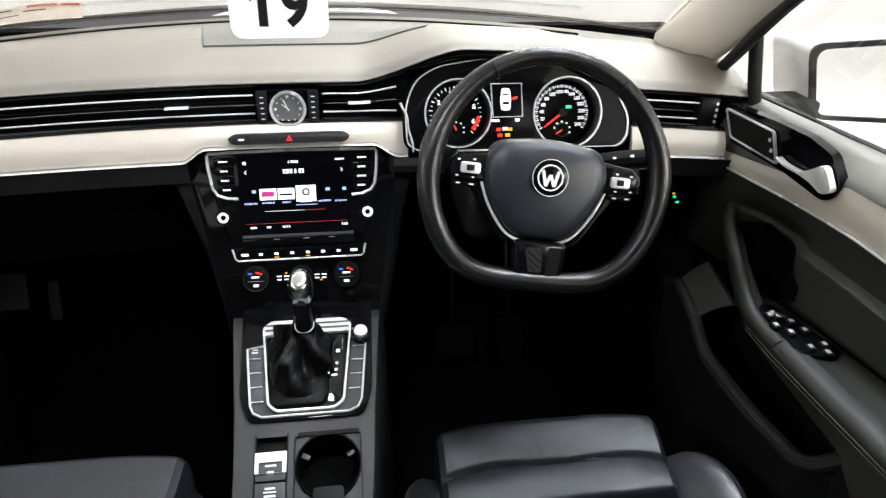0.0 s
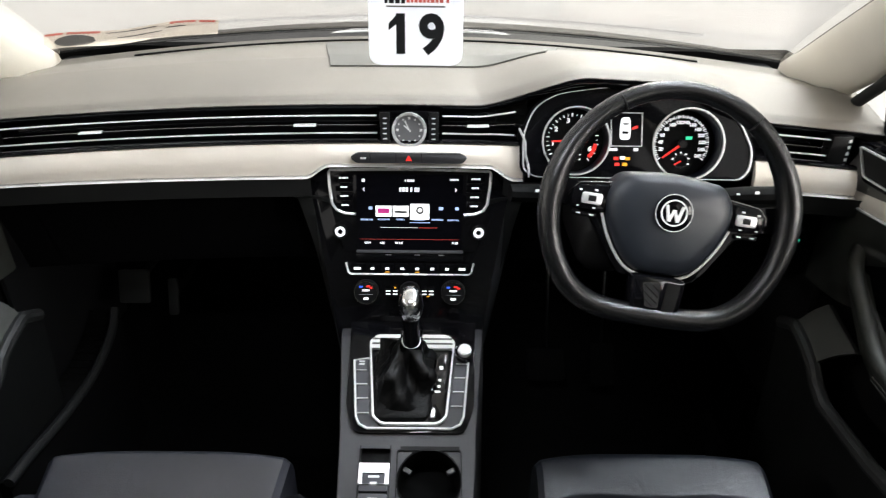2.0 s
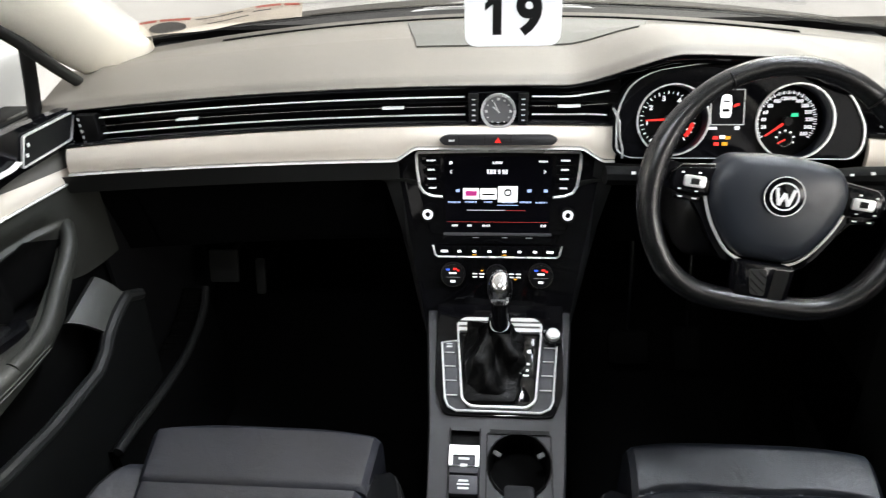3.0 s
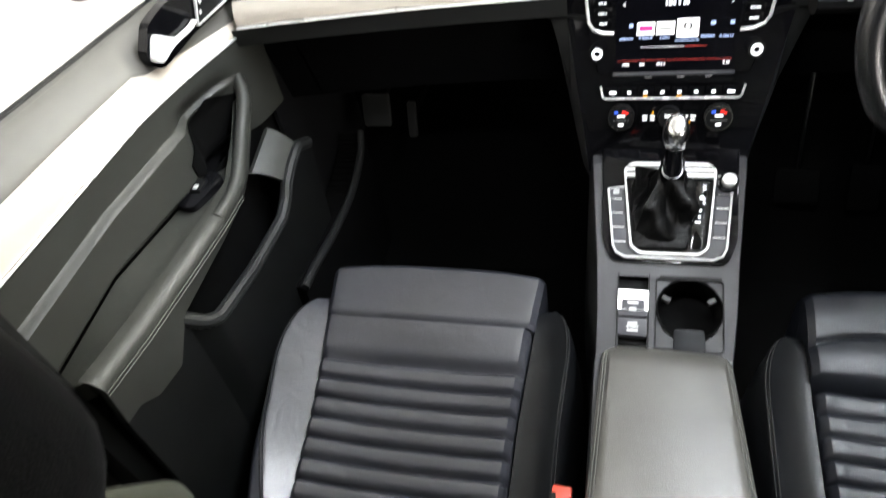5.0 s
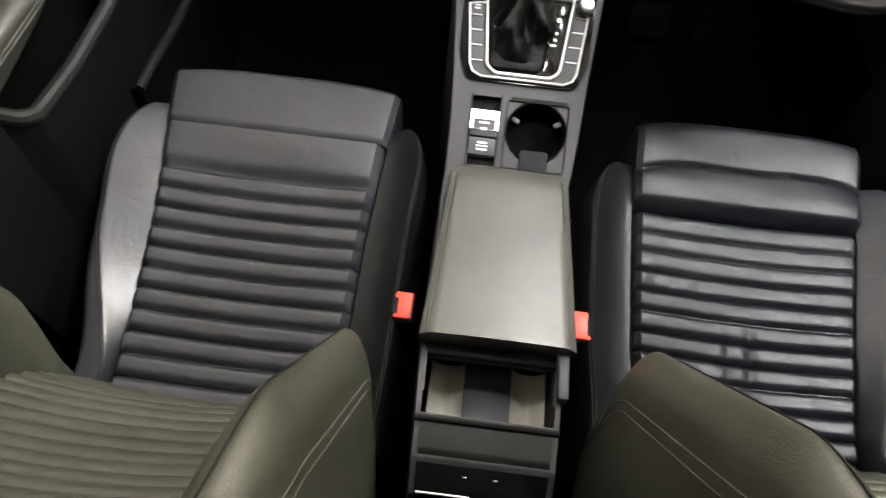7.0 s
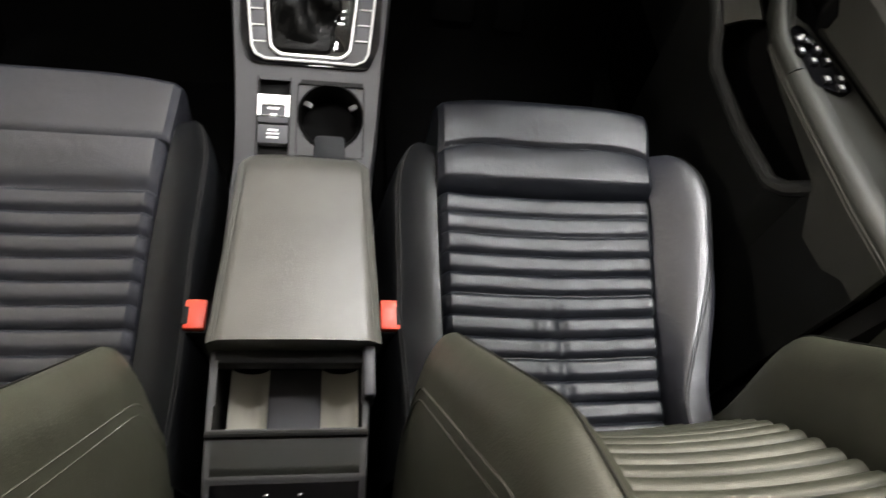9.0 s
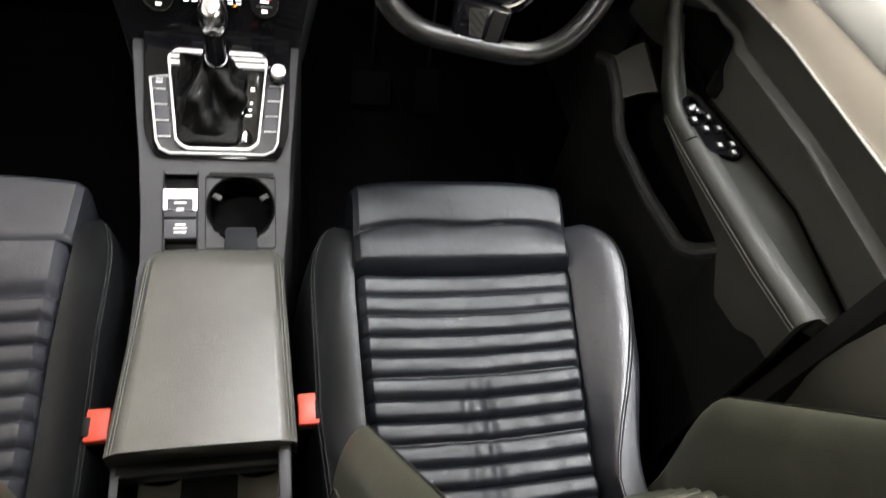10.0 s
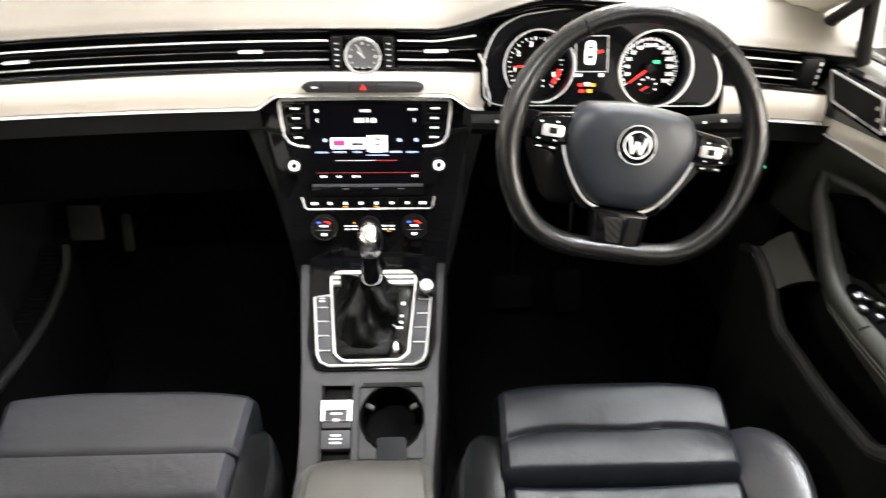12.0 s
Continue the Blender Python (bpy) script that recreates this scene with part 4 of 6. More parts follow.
for s in (-1, 1):
    front_door(s)
    side = "left" if s < 0 else "right"
    # sill, kick panel and the body side behind the door
    solid("door_gap_" + side, box(*sorted((s * 0.70, s * 0.80)), 0.606, 0.632, 0.0, 0.88), RUBBER, "black rubber door gap", "door seal", "structure")
    solid("body_side_" + side, sheet(lambda u, v, s=s: (s * (0.735 + 0.03 * v - 0.05 * math.exp(-((v - 0.68) / 0.12) ** 2) * u), mix(0.30, 0.606, u), mix(0.0, 0.89, v)), 12, 24, 0.03, (s, 0, 0)), BODY_LIT, "vinyl body side behind the front door, coloured olive grey as if lit", "body side", "structure")
    solid("kick_panel_" + side, sheet(lambda u, v, s=s: (s * (0.70 + 0.02 * v), mix(1.30, 1.74, u), mix(0.0, 0.86, v)), 6, 6, 0.04, (s, 0, 0)), LOWER, "plastic footwell side panel, darkened for shade", "kick panel", "structure")
    solid("sill_" + side, box(*sorted((s * 0.68, s * 0.80)), -1.0, 1.74, -0.02, 0.10, 0.01), PLASTIC, "black plastic door sill", "sill", "structure")

# hanging number card
card = thing("number_card", "white plastic card with a bold black number hanging from the mirror", "number card", pose(0.0175, 1.134, 1.003))
part("card", slab(rounded([(-0.0585, 0), (0.0585, 0), (0.0585, 0.165), (-0.0585, 0.165)], 0.016, 5), 0, 0.0015), CARD, card, at=pose(0.0175, 1.134, 1.003, 82))

# ---- dashboard details ----
# analogue clock between the vents
CK = pose(0, 1.290, 0.866, 80)
clock = thing("dashboard_clock", "round analogue clock with chrome ring in the dashboard vents", "clock", CK)
part("housing", slab(rounded([(-0.047, -0.029), (0.047, -0.029), (0.047, 0.029), (-0.047, 0.029)], 0.003, 2), -0.02, 0.0, 0.001), PIANO, clock, "gloss black housing")
for s in (-1, 1):
    g = part("vent_thumbwheel", box(s * 0.038 - 0.0075, s * 0.038 + 0.0075, -0.027, 0.027, -0.01, 0.004, 0.001), PLASTIC, clock, "ridged vent wheel")
    part("wheel_marks", bars([(s * 0.038, -0.014 + 0.008 * i, 0.0055, 0.0016) for i in range(5)], 0.0042, 0.0048), WHITE, g)
part("bezel", ring((0, 0, 0), 0.0232, 0.0272, 0.008), CHROME, clock, "chrome bezel")
dial = part("dial", cyl((0, 0, 0.002), 0.0235, 0.004, seg=40), DIAL, clock, "slate grey dial")
part("hour_marks", bars([(0.0185 * math.sin(k * math.pi / 6), 0.0185 * math.cos(k * math.pi / 6), 0.0022 if k % 3 else 0.004, 0.0022 if k % 3 else 0.004) for k in range(12)], 0.0042, 0.0048), WHITE, dial)
for a, l in ((-50, 0.011), (-25, 0.016)):
    bm = box(-0.0009, 0.0009, -0.003, l, 0.0045, 0.0055)
    bm.transform(Matrix.Rotation(radians(-a), 4, "Z"))
    part("hand", bm, WHITE, dial)

# switch bar with the hazard light button
HB = pose(0, 1.262, 0.829, 78)
bar = thing("switch_bar", "slim grey switch bar with a red hazard button", "switch bar", HB)
part("body", slab(rounded([(-0.092, 0.002), (-0.080, 0.0085), (0.080, 0.0085), (0.092, 0.002), (0.084, -0.0075), (-0.084, -0.0075)], 0.005, 3), -0.006, 0.0035, 0.001), CONSOLE, bar)
for x in (-0.040, 0.0, 0.040):
    part("joint", box(x - 0.0205, x - 0.0198, -0.0075, 0.0085, 0.003, 0.0038), INK, bar)
part("hazard_triangle", slab([(-0.0050, -0.0035), (0.0050, -0.0035), (0.0, 0.0052)], 0.0035, 0.0042), LIT_RED, bar, "lit red hazard triangle")
part("print", bars([(-0.071, 0.0, 0.009, 0.003)], 0.0035, 0.004), WHITE, bar)

# ---- centre stack details ----
unit = part("infotainment", slab(rounded([(-0.131, 0.010), (0.131, 0.010), (0.130, -0.045), (0.110, -0.128), (-0.110, -0.128), (-0.130, -0.045)], 0.01, 3), -0.006, 0.002, 0.001), PIANO, stack, "gloss black infotainment unit")
part("screen", slab(rounded([(-0.0865, 0.0), (0.0865, 0.0), (0.0845, -0.124), (-0.0845, -0.124)], 0.002, 2), 0.002, 0.0036), LCD, unit, "dark touch screen")
zs = 0.0037


def ui(name, items, mat):
    for x, y, w, h in items:
        bm = words(x, y, w, h, zs, zs + 0.0004) if w > 2.2 * h and 0.002 < h < 0.008 else bars([(x, y, w, h)], zs, zs + 0.0004)
        part(name, bm, mat, unit)


ui("screen_title", [(0.0, -0.010, 0.016, 0.004), (0.0, -0.0245, 0.034, 0.007), (-0.075, -0.010, 0.005, 0.005), (0.072, -0.008, 0.014, 0.003)], LIT_SOFT)
for s in (-1, 1):
    bm = slab([(s * 0.077, -0.0245), (s * 0.073, -0.021), (s * 0.073, -0.0225), (s * 0.0755, -0.0245), (s * 0.073, -0.0265), (s * 0.073, -0.028)], zs, zs + 0.0004)
    part("arrow", bm, LIT, unit)
ui("tile_white", [(-0.0425, -0.060, 0.026, 0.018), (-0.0145, -0.060, 0.026, 0.018)], LIT)
part("tile_selected", bars([(0.0165, -0.0605, 0.031, 0.026)], zs, zs + 0.0006), LIT, unit)
part("tile_art", bars([(-0.0425, -0.0595, 0.019, 0.008)], zs + 0.0007, zs + 0.001), LIT_PINK, unit)
part("tile_print", bars([(-0.0145, -0.061, 0.020, 0.003)], zs + 0.0007, zs + 0.001), INK, unit)
part("tile_disc", ring((0.0165, -0.058, zs + 0.0007), 0.0034, 0.0062, 0.0003), GRIP, unit)
ui("tile_names", [(-0.070, -0.074, 0.020, 0.0028), (-0.0425, -0.0735, 0.019, 0.0028), (-0.0145, -0.0735, 0.014, 0.0028), (0.0165, -0.0735, 0.019, 0.003), (0.045, -0.0735, 0.019, 0.0028), (0.071, -0.074, 0.019, 0.0028), (-0.064, -0.055, 0.006, 0.005), (0.051, -0.055, 0.007, 0.005), (0.077, -0.055, 0.006, 0.005)], LIT_BLUE)
ui("tile_glow", [(0.0165, -0.0785, 0.034, 0.0012)], LIT_BLUE)
ui("tuner_line", [(-0.018, -0.087, 0.062, 0.0007)], LIT_SOFT)
ui("tuner_needle", [(0.030, -0.087, 0.030, 0.0008)], LIT_RED_DIM)
ui("menu_line", [(0.0, -0.1065, 0.163, 0.0005)], LIT_RED_DIM)
ui("menu_print", [(-0.069, -0.1125, 0.010, 0.0035), (-0.044, -0.1125, 0.009, 0.0035), (-0.018, -0.1125, 0.012, 0.0035), (0.075, -0.112, 0.010, 0.004)], LIT_SOFT)
edge = [(-0.0885, -0.0655), (-0.106, -0.0640), (-0.1195, -0.0585), (-0.1262, -0.0480), (-0.1300, -0.0200), (-0.1312, 0.0020), (-0.1285, 0.0065), (0.0, 0.0085), (0.1285, 0.0065), (0.1312, 0.0020), (0.1300, -0.0200), (0.1262, -0.0480), (0.1195, -0.0585), (0.106, -0.0640), (0.0885, -0.0655)]
part("chrome_frame", tube([(x, y, 0.003) for x, y in edge], 0.0025, 0.0022, 8), CHROME, unit, "satin chrome frame")
part("screen_rim", box(-0.088, 0.088, -0.1300, -0.1245, 0.0, 0.0034, 0.001), SLATE, unit, "grey lower rim of the screen")
for s in (-1, 1):
    for k in range(4):
        y = -0.0065 - 0.0147 * k
        w = 0.0150 - 0.0008 * k
        x = s * (0.1070 - 0.0008 * k)
        b = part("button", slab(rounded([(x - w, y - 0.0066), (x + w, y - 0.0066), (x + w, y + 0.0066), (x - w, y + 0.0066)], 0.001, 2), 0.002, 0.0032, 0.0005), PIANO, stack, "black button")
        if k < 3:
            part("button_gap", bars([(x - s * 0.002, y - 0.0074, 0.024, 0.0008)], 0.0026, 0.0040), CHROME_DARK, b)
        part("print", words(x, y, 0.014 - 0.002 * (k % 2), 0.0028, 0.0038, 0.0042, k + 3 * s), LIT_SOFT, b)
    kn = part("rotary_knob", cyl((s * 0.1122, -0.0925, 0.007), 0.0135, 0.016, 0.0125, 32, bevel=0.0015), PIANO, stack, "black rotary knob")
    part("knob_edge", ring((s * 0.1122, -0.0925, 0.0146), 0.0108, 0.0120, 0.0012), CHROME_DARK, kn, "dark chrome edge")
    part("knob_ring", ring((s * 0.1122, -0.0925, 0.0152), 0.0042, 0.0084, 0.001), LIT_SOFT, kn, "pale ring")
part("disc_slot", slab(rounded([(-0.09, -0.131), (0.09, -0.131), (0.087, -0.144), (-0.087, -0.144)], 0.003, 2), -0.004, 0.0015, 0.0008), PIANO, stack, "black lower lip")
# glints on the lower lip, drawn as small chrome bars
for x in (-0.035, 0.012, 0.052):
    part("slot_mark", bars([(x, -0.133, 0.010, 0.0012)], 0.0016, 0.002), CHROME, stack)
ac = [(-0.106, -0.147), (-0.1025, -0.163), (-0.098, -0.1665), (0.098, -0.1665), (0.1025, -0.163), (0.106, -0.147)]
part("climate_bracket", tube([(x, y, 0.0) for x, y in ac], 0.0018, 0.0018, 8), CHROME, stack, "thin chrome bracket")
for k in range(8):
    x = -0.0868 + 0.0248 * k
    b = part("climate_button", slab(rounded([(x - 0.0115, -0.1635), (x + 0.0115, -0.1635), (x + 0.0115, -0.147), (x - 0.0115, -0.147)], 0.001, 2), -0.004, 0.002, 0.0006), PIANO, stack, "gloss black climate button")
    part("symbol", bars([(x, -0.1565, 0.011 if k in (0, 7) else 0.006, 0.004)], 0.002, 0.0024), LIT, b)
    if k in (2, 4):
        part("lamp", bars([(x, -0.1622, 0.007, 0.0016)], 0.002, 0.0024), LIT_AMBER, b, "amber lamp")
for s in (-1, 0, 1):
    x, r = 0.0725 * s, 0.0205 if s else 0.0175
    d = part("climate_dial", cyl((x, -0.196, 0.003), r, 0.014, r * 0.93, 36, bevel=0.0012), PLASTIC, stack, "black climate dial")
    part("dial_ring", ring((x, -0.196, 0.0092), r * 0.925, r * 0.975, 0.0016), CHROME_DARK if not s else POLISHED, d, "dark chrome ring")
    if s:
        arc = [(x - 0.008, -0.186, 0.006, 0.003)], [(x + 0.004, -0.185, 0.006, 0.003), (x + 0.009, -0.1875, 0.004, 0.003)]
        part("cold_mark", bars(arc[0], 0.0102, 0.0108), LIT_BLUE_DEEP, d, "blue mark")
        part("warm_mark", bars(arc[1], 0.0102, 0.0108), LIT_RED, d, "red mark")
        part("symbol", bars([(x, -0.192, 0.012, 0.003), (x, -0.206, 0.008, 0.004)], 0.0102, 0.0108), LIT, d)
        part("dial_line", bars([(x, -0.199, 0.024, 0.0007)], 0.0102, 0.0106), CHROME, d)
    else:
        part("symbol", bars([(x, -0.192, 0.014, 0.004)], 0.0102, 0.0108), LIT_SOFT, d)
for x, mat in ((-0.036, LIT), (-0.0245, LIT), (0.0245, LIT), (0.036, LIT)):
    b = part("small_button", box(x - 0.006, x + 0.006, -0.206, -0.190, -0.004, 0.001, 0.0006), PIANO, stack, "small gloss button")
    part("symbol", bars([(x, -0.195, 0.008, 0.002), (x, -0.2005, 0.007, 0.002)], 0.001, 0.0014), mat, b)
for item in ((-0.0245, -0.1895, 0.003, 0.0025), (0.031, -0.204, 0.004, 0.002)):
    part("amber_lamp", bars([item], 0.001, 0.0014), LIT_AMBER, stack, "amber lamp")

# ---- instrument cluster details ----
part("chrome_outline", frame_of([(x * 0.975, y * 0.972) for x, y in rounded(outline, 0.03, 5)], [(x * 0.962, y * 0.955) for x, y in rounded(outline, 0.03, 5)], -0.012, -0.008), CHROME, cluster, "thin chrome outline")


DEEP = -0.042


def dial_set(x, y, r, name, ticks, start, sweep, red_from, small):
    d = part(name, cyl((x, y, DEEP - 0.003), r * 0.95, 0.006, seg=56), PIT, cluster, "black dial with white scale")
    part("dial_ring", ring((x, y, -0.013), r * 0.968, r * 1.012, 0.006, 56), CHROME, d, "chrome dial ring")
    part("dial_cup", ring((x, y, DEEP), r * 0.955, r * 0.99, -0.012 - DEEP, 56), CUP, d, "dark blue-black dial cup")
    r *= 0.80
    marks = bmesh.new()
    reds = bmesh.new()
    for k in range(ticks + 1):
        a = radians(start - sweep * k / ticks)
        big = k % 2 == 0
        bm2 = reds if k / ticks >= red_from else marks
        w, l = (0.0011, 0.0050) if big else (0.0006, 0.0030)
        c = box(-l / 2, l / 2, -w / 2, w / 2, DEEP, DEEP + 0.0012)
        c.transform(Matrix.Translation((x + r * 0.95 * math.cos(a), y + r * 0.95 * math.sin(a), 0)) @ Matrix.Rotation(a, 4, "Z"))
        me = bpy.data.meshes.new("tick")
        c.to_mesh(me)
        c.free()
        bm2.from_mesh(me)
        bpy.data.meshes.remove(me)
    part("scale", marks, LIT, d)
    if len(reds.verts):
        part("red_scale", reds, LIT_RED, d, "red scale")
    else:
        reds.free()
    a0 = small
    sub = part("small_gauge", ring((x + r * 0.02, y - r * 0.62, DEEP), r * 0.235, r * 0.25, 0.0012), CHROME_DARK, d)
    part("small_scale", bars([(x + r * 0.02 + r * 0.30 * math.cos(radians(q)), y - r * 0.62 + r * 0.30 * math.sin(radians(q)), 0.0022, 0.0022) for q in range(-20, 201, 37)], DEEP, DEEP + 0.0012), LIT, d)
    bm = box(-0.0010, 0.0010, 0, r * 0.28, DEEP + 0.002, DEEP + 0.003)
    bm.transform(Matrix.Translation((x + r * 0.02, y - r * 0.62, 0)) @ Matrix.Rotation(radians(a0), 4, "Z"))
    part("small_needle", bm, LIT_RED, d, "red needle")
    return d


def needle(d, x, y, a, l):
    bm = slab([(0, -0.0019), (l, -0.0010), (l, 0.0010), (0, 0.0019)], DEEP + 0.005, DEEP + 0.0065)
    bm.transform(Matrix.Translation((x, y, 0)) @ Matrix.Rotation(radians(a), 4, "Z"))
    part("needle", bm, LIT_RED, d, "red needle")
    part("needle_hub", cyl((x, y, DEEP + 0.006), 0.0065, 0.010, seg=20), PLASTIC, d)


tach = dial_set(*DIALS[0], "rev_counter", 28, 233, 282, 2.0, 30)
for k, txt in enumerate(("1", "2", "3", "4", "5", "6")):
    a = radians(190 - 43 * k)
    bm = lettering(txt, 0.0100, bold=0.0004)
    bm.transform(Matrix.Translation((DIALS[0][0] + 0.0315 * math.cos(a), DIALS[0][1] + 0.0315 * math.sin(a), DEEP)))
    part("numeral", bm, LIT, tach, smooth=0)
red = [(DIALS[0][0] + 0.0375 * math.cos(radians(a)), DIALS[0][1] + 0.0375 * math.sin(radians(a)), DEEP + 0.001) for a in range(-44, -4, 4)]
part("red_arc", tube(red, 0.0030, 0.0006, 6), LIT_RED, tach, "red zone arc")
needle(tach, DIALS[0][0], DIALS[0][1], 183, 0.034)
speed = dial_set(*DIALS[1], "speedometer", 52, 215, 250, 2.0, 120)
for k in range(1, 14):
    a = radians(215 - 250 * k / 13)
    bm = lettering(str(20 * k), 0.0074, bold=0.0001)
    bm.transform(Matrix.Translation((DIALS[1][0] + 0.0335 * math.cos(a), DIALS[1][1] + 0.0335 * math.sin(a), DEEP)))
    part("numeral", bm, LIT, speed, smooth=0)
needle(speed, DIALS[1][0], DIALS[1][1], 216, 0.038)
part("green_symbol", bars([(DIALS[1][0] + 0.011, DIALS[1][1] + 0.009, 0.010, 0.005)], DEEP + 0.002, DEEP + 0.003), LIT_GREEN, speed, "green lamp")
disp = part("display", slab([(-0.038, -0.0145), (0.0085, -0.0145), (0.0065, 0.0355), (-0.041, 0.0355)], -0.011, -0.0085), LCD, cluster, "dark colour display")
part("display_frame", frame_of([(-0.0388, -0.0155), (0.0095, -0.0155), (0.0075, 0.0365), (-0.042, 0.0365)], [(-0.0375, -0.014), (0.008, -0.014), (0.006, 0.035), (-0.0405, 0.035)], -0.0085, -0.0075), CHROME, disp)
part("vehicle_symbol", slab(rounded([(-0.0255, -0.005), (-0.0105, -0.005), (-0.0095, 0.012), (-0.0115, 0.029), (-0.0245, 0.029), (-0.0265, 0.012)], 0.005, 3), -0.0085, -0.008), LIT, disp, "white vehicle outline seen from above")
part("vehicle_glass", bars([(-0.018, 0.006, 0.010, 0.004), (-0.018, 0.019, 0.009, 0.0025)], -0.008, -0.0076), INK, disp)
part("open_door_symbol", slab([(-0.007, 0.010), (0.001, 0.013), (0.0, 0.017), (-0.007, 0.014)], -0.0085, -0.008), LIT_RED, disp, "red open door mark")
for item in ((-0.034, -0.020, 0.012, 0.004), (0.001, -0.020, 0.007, 0.005)):
    part("readout", bars([item], -0.011, -0.0105), LIT_SOFT, cluster)
for x, y, mat in ((-0.029, -0.034, LIT_RED), (-0.019, -0.033, LIT), (-0.011, -0.034, LIT_AMBER), (-0.027, -0.043, LIT_RED), (-0.015, -0.043, LIT_AMBER)):
    part("warning_lamp", bars([(x, y, 0.0075, 0.005)], -0.011, -0.0105), mat, cluster, "lit warning lamp")


def hood(u, v):
    x = mix(0.178, 0.545, u)
    ye, ze = edge_y(x), edge_z(x)
    return (x, ye + 0.012 + 0.045 * v, ze - 0.014 - 0.010 * v)


part("hood_lining", sheet(hood, 40, 6, 0.004, (0, 0, 1)), PIANO, cluster, "gloss black hood lining", at=W)
part("column_cowl", box(0.25, 0.45, 1.12, 1.30, 0.70, 0.795, 0.03, 3), PLASTIC, cluster, "black steering column cowl", at=W)

# ---- steering wheel details ----
lip_path = [(-0.093, 0.008), (-0.0905, -0.014), (-0.0765, -0.046), (-0.0535, -0.0775), (-0.031, -0.0905), (0.0, -0.0925), (0.031, -0.0905), (0.0535, -0.0775), (0.0765, -0.046), (0.0905, -0.014), (0.093, 0.008)]
part("chrome_lip", tube(curve([(x, y, 0.014) for x, y in lip_path], 4), 0.0023, 0.0026, 8), SILVER, wheel, "satin chrome lip")
em = part("emblem", cyl((0, 0.002, 0.0345), 0.0265, 0.012, seg=48, bevel=0.001), PIANO, wheel, "round black and chrome emblem")
part("emblem_ring", ring((0, 0.002, 0.0395), 0.0250, 0.0262, 0.0016, 48), CHROME, em, "chrome ring")
part("emblem_inner_ring", ring((0, 0.002, 0.0395), 0.0165, 0.0185, 0.0022, 48), SILVER, em, "chrome ring")
zig = [(-0.0115, 0.010), (-0.0060, -0.012), (0.0, 0.004), (0.0060, -0.012), (0.0115, 0.010)]
for (ax, ay), (bx, by) in zip(zig, zig[1:]):
    part("emblem_bar", tube([(ax, ay + 0.002, 0.0412), (bx, by + 0.002, 0.0412)], 0.0024, 0.0016, 6), SILVER, em)
for s in (-1, 1):
    sp = [(s * 0.048, 0.033), (s * 0.120, 0.025), (s * 0.150, 0.030), (s * 0.151, -0.007), (s * 0.134, -0.007), (s * 0.100, -0.017), (s * 0.086, -0.036), (s * 0.064, -0.071), (s * 0.046, -0.091), (s * 0.028, -0.085)]
    part("spoke", slab(rounded(sp, 0.006, 3), -0.006, 0.012, 0.003), PIANO, wheel, "gloss black spoke")
    pod = [(s * 0.082, 0.028), (s * 0.131, 0.0215), (s * 0.139, 0.010), (s * 0.137, -0.010), (s * 0.088, -0.013)]
    p = part("button_pod", slab(rounded(pod, 0.005, 3), 0.012, 0.019, 0.002), PIANO, wheel, "gloss black button pod")
    part("pod_edge", tube([(s * 0.060, 0.0345, 0.0125), (s * 0.128, 0.0255, 0.0135), (s * 0.1405, 0.014, 0.014), (s * 0.142, 0.004, 0.0135)], 0.0009, seg=6), CHROME_DARK, p, "thin dark chrome edge")
    part("rocker", slab(rounded([(s * 0.110 - 0.0145, -0.003), (s * 0.110 + 0.0145, -0.003), (s * 0.110 + 0.0145, 0.013), (s * 0.110 - 0.0145, 0.013)], 0.004, 3), 0.019, 0.0225, 0.001), CHROME, p, "silver rocker button")
    part("rocker_core", box(s * 0.110 - 0.0055, s * 0.110 + 0.0055, 0.001, 0.009, 0.0225, 0.0235, 0.0005), PLASTIC, p)
    part("print", bars([(s * 0.105, 0.017, 0.004, 0.0025), (s * 0.127, 0.0155, 0.004, 0.0025), (s * 0.105, -0.008, 0.004, 0.002), (s * 0.128, -0.007, 0.004, 0.002)], 0.019, 0.0194), WHITE, p)
    low = part("lower_buttons", slab(rounded([(s * 0.098, -0.015), (s * 0.134, -0.014), (s * 0.132, -0.021), (s * 0.099, -0.022)], 0.002, 2), 0.010, 0.0155, 0.001), PIANO, wheel, "gloss black lower button bar")
    part("print", bars([(s * 0.106, -0.018, 0.006, 0.002), (s * 0.125, -0.0175, 0.006, 0.002)], 0.0155, 0.0159), WHITE, low)
    part("rim_joint", tube([(s * R * math.cos(radians(a)) * k - 0.002, R * math.sin(radians(a)) * k + 0.003, z) for a, k, z in ((57, 0.925, 0.004), (57, 0.94, 0.0115), (57, 1.0, 0.0152), (57, 1.06, 0.0115), (57, 1.075, 0.004))], 0.0012, seg=6), INK, wheel)
part("lower_spoke", slab(rounded([(-0.038, -0.078), (0.034, -0.078), (0.029, -0.126), (0.018, -0.141), (-0.022, -0.141), (-0.034, -0.128)], 0.008, 3), -0.012, 0.012, 0.003), PIANO, wheel, "gloss black lower spoke")
part("spoke_opening", slab(rounded([(-0.0228, -0.0870), (0.0000, -0.0855), (0.0020, -0.1190), (-0.0150, -0.1190)], 0.004, 3), 0.0118, 0.0128), KNEE, wheel, "dark grey patterned inlay")
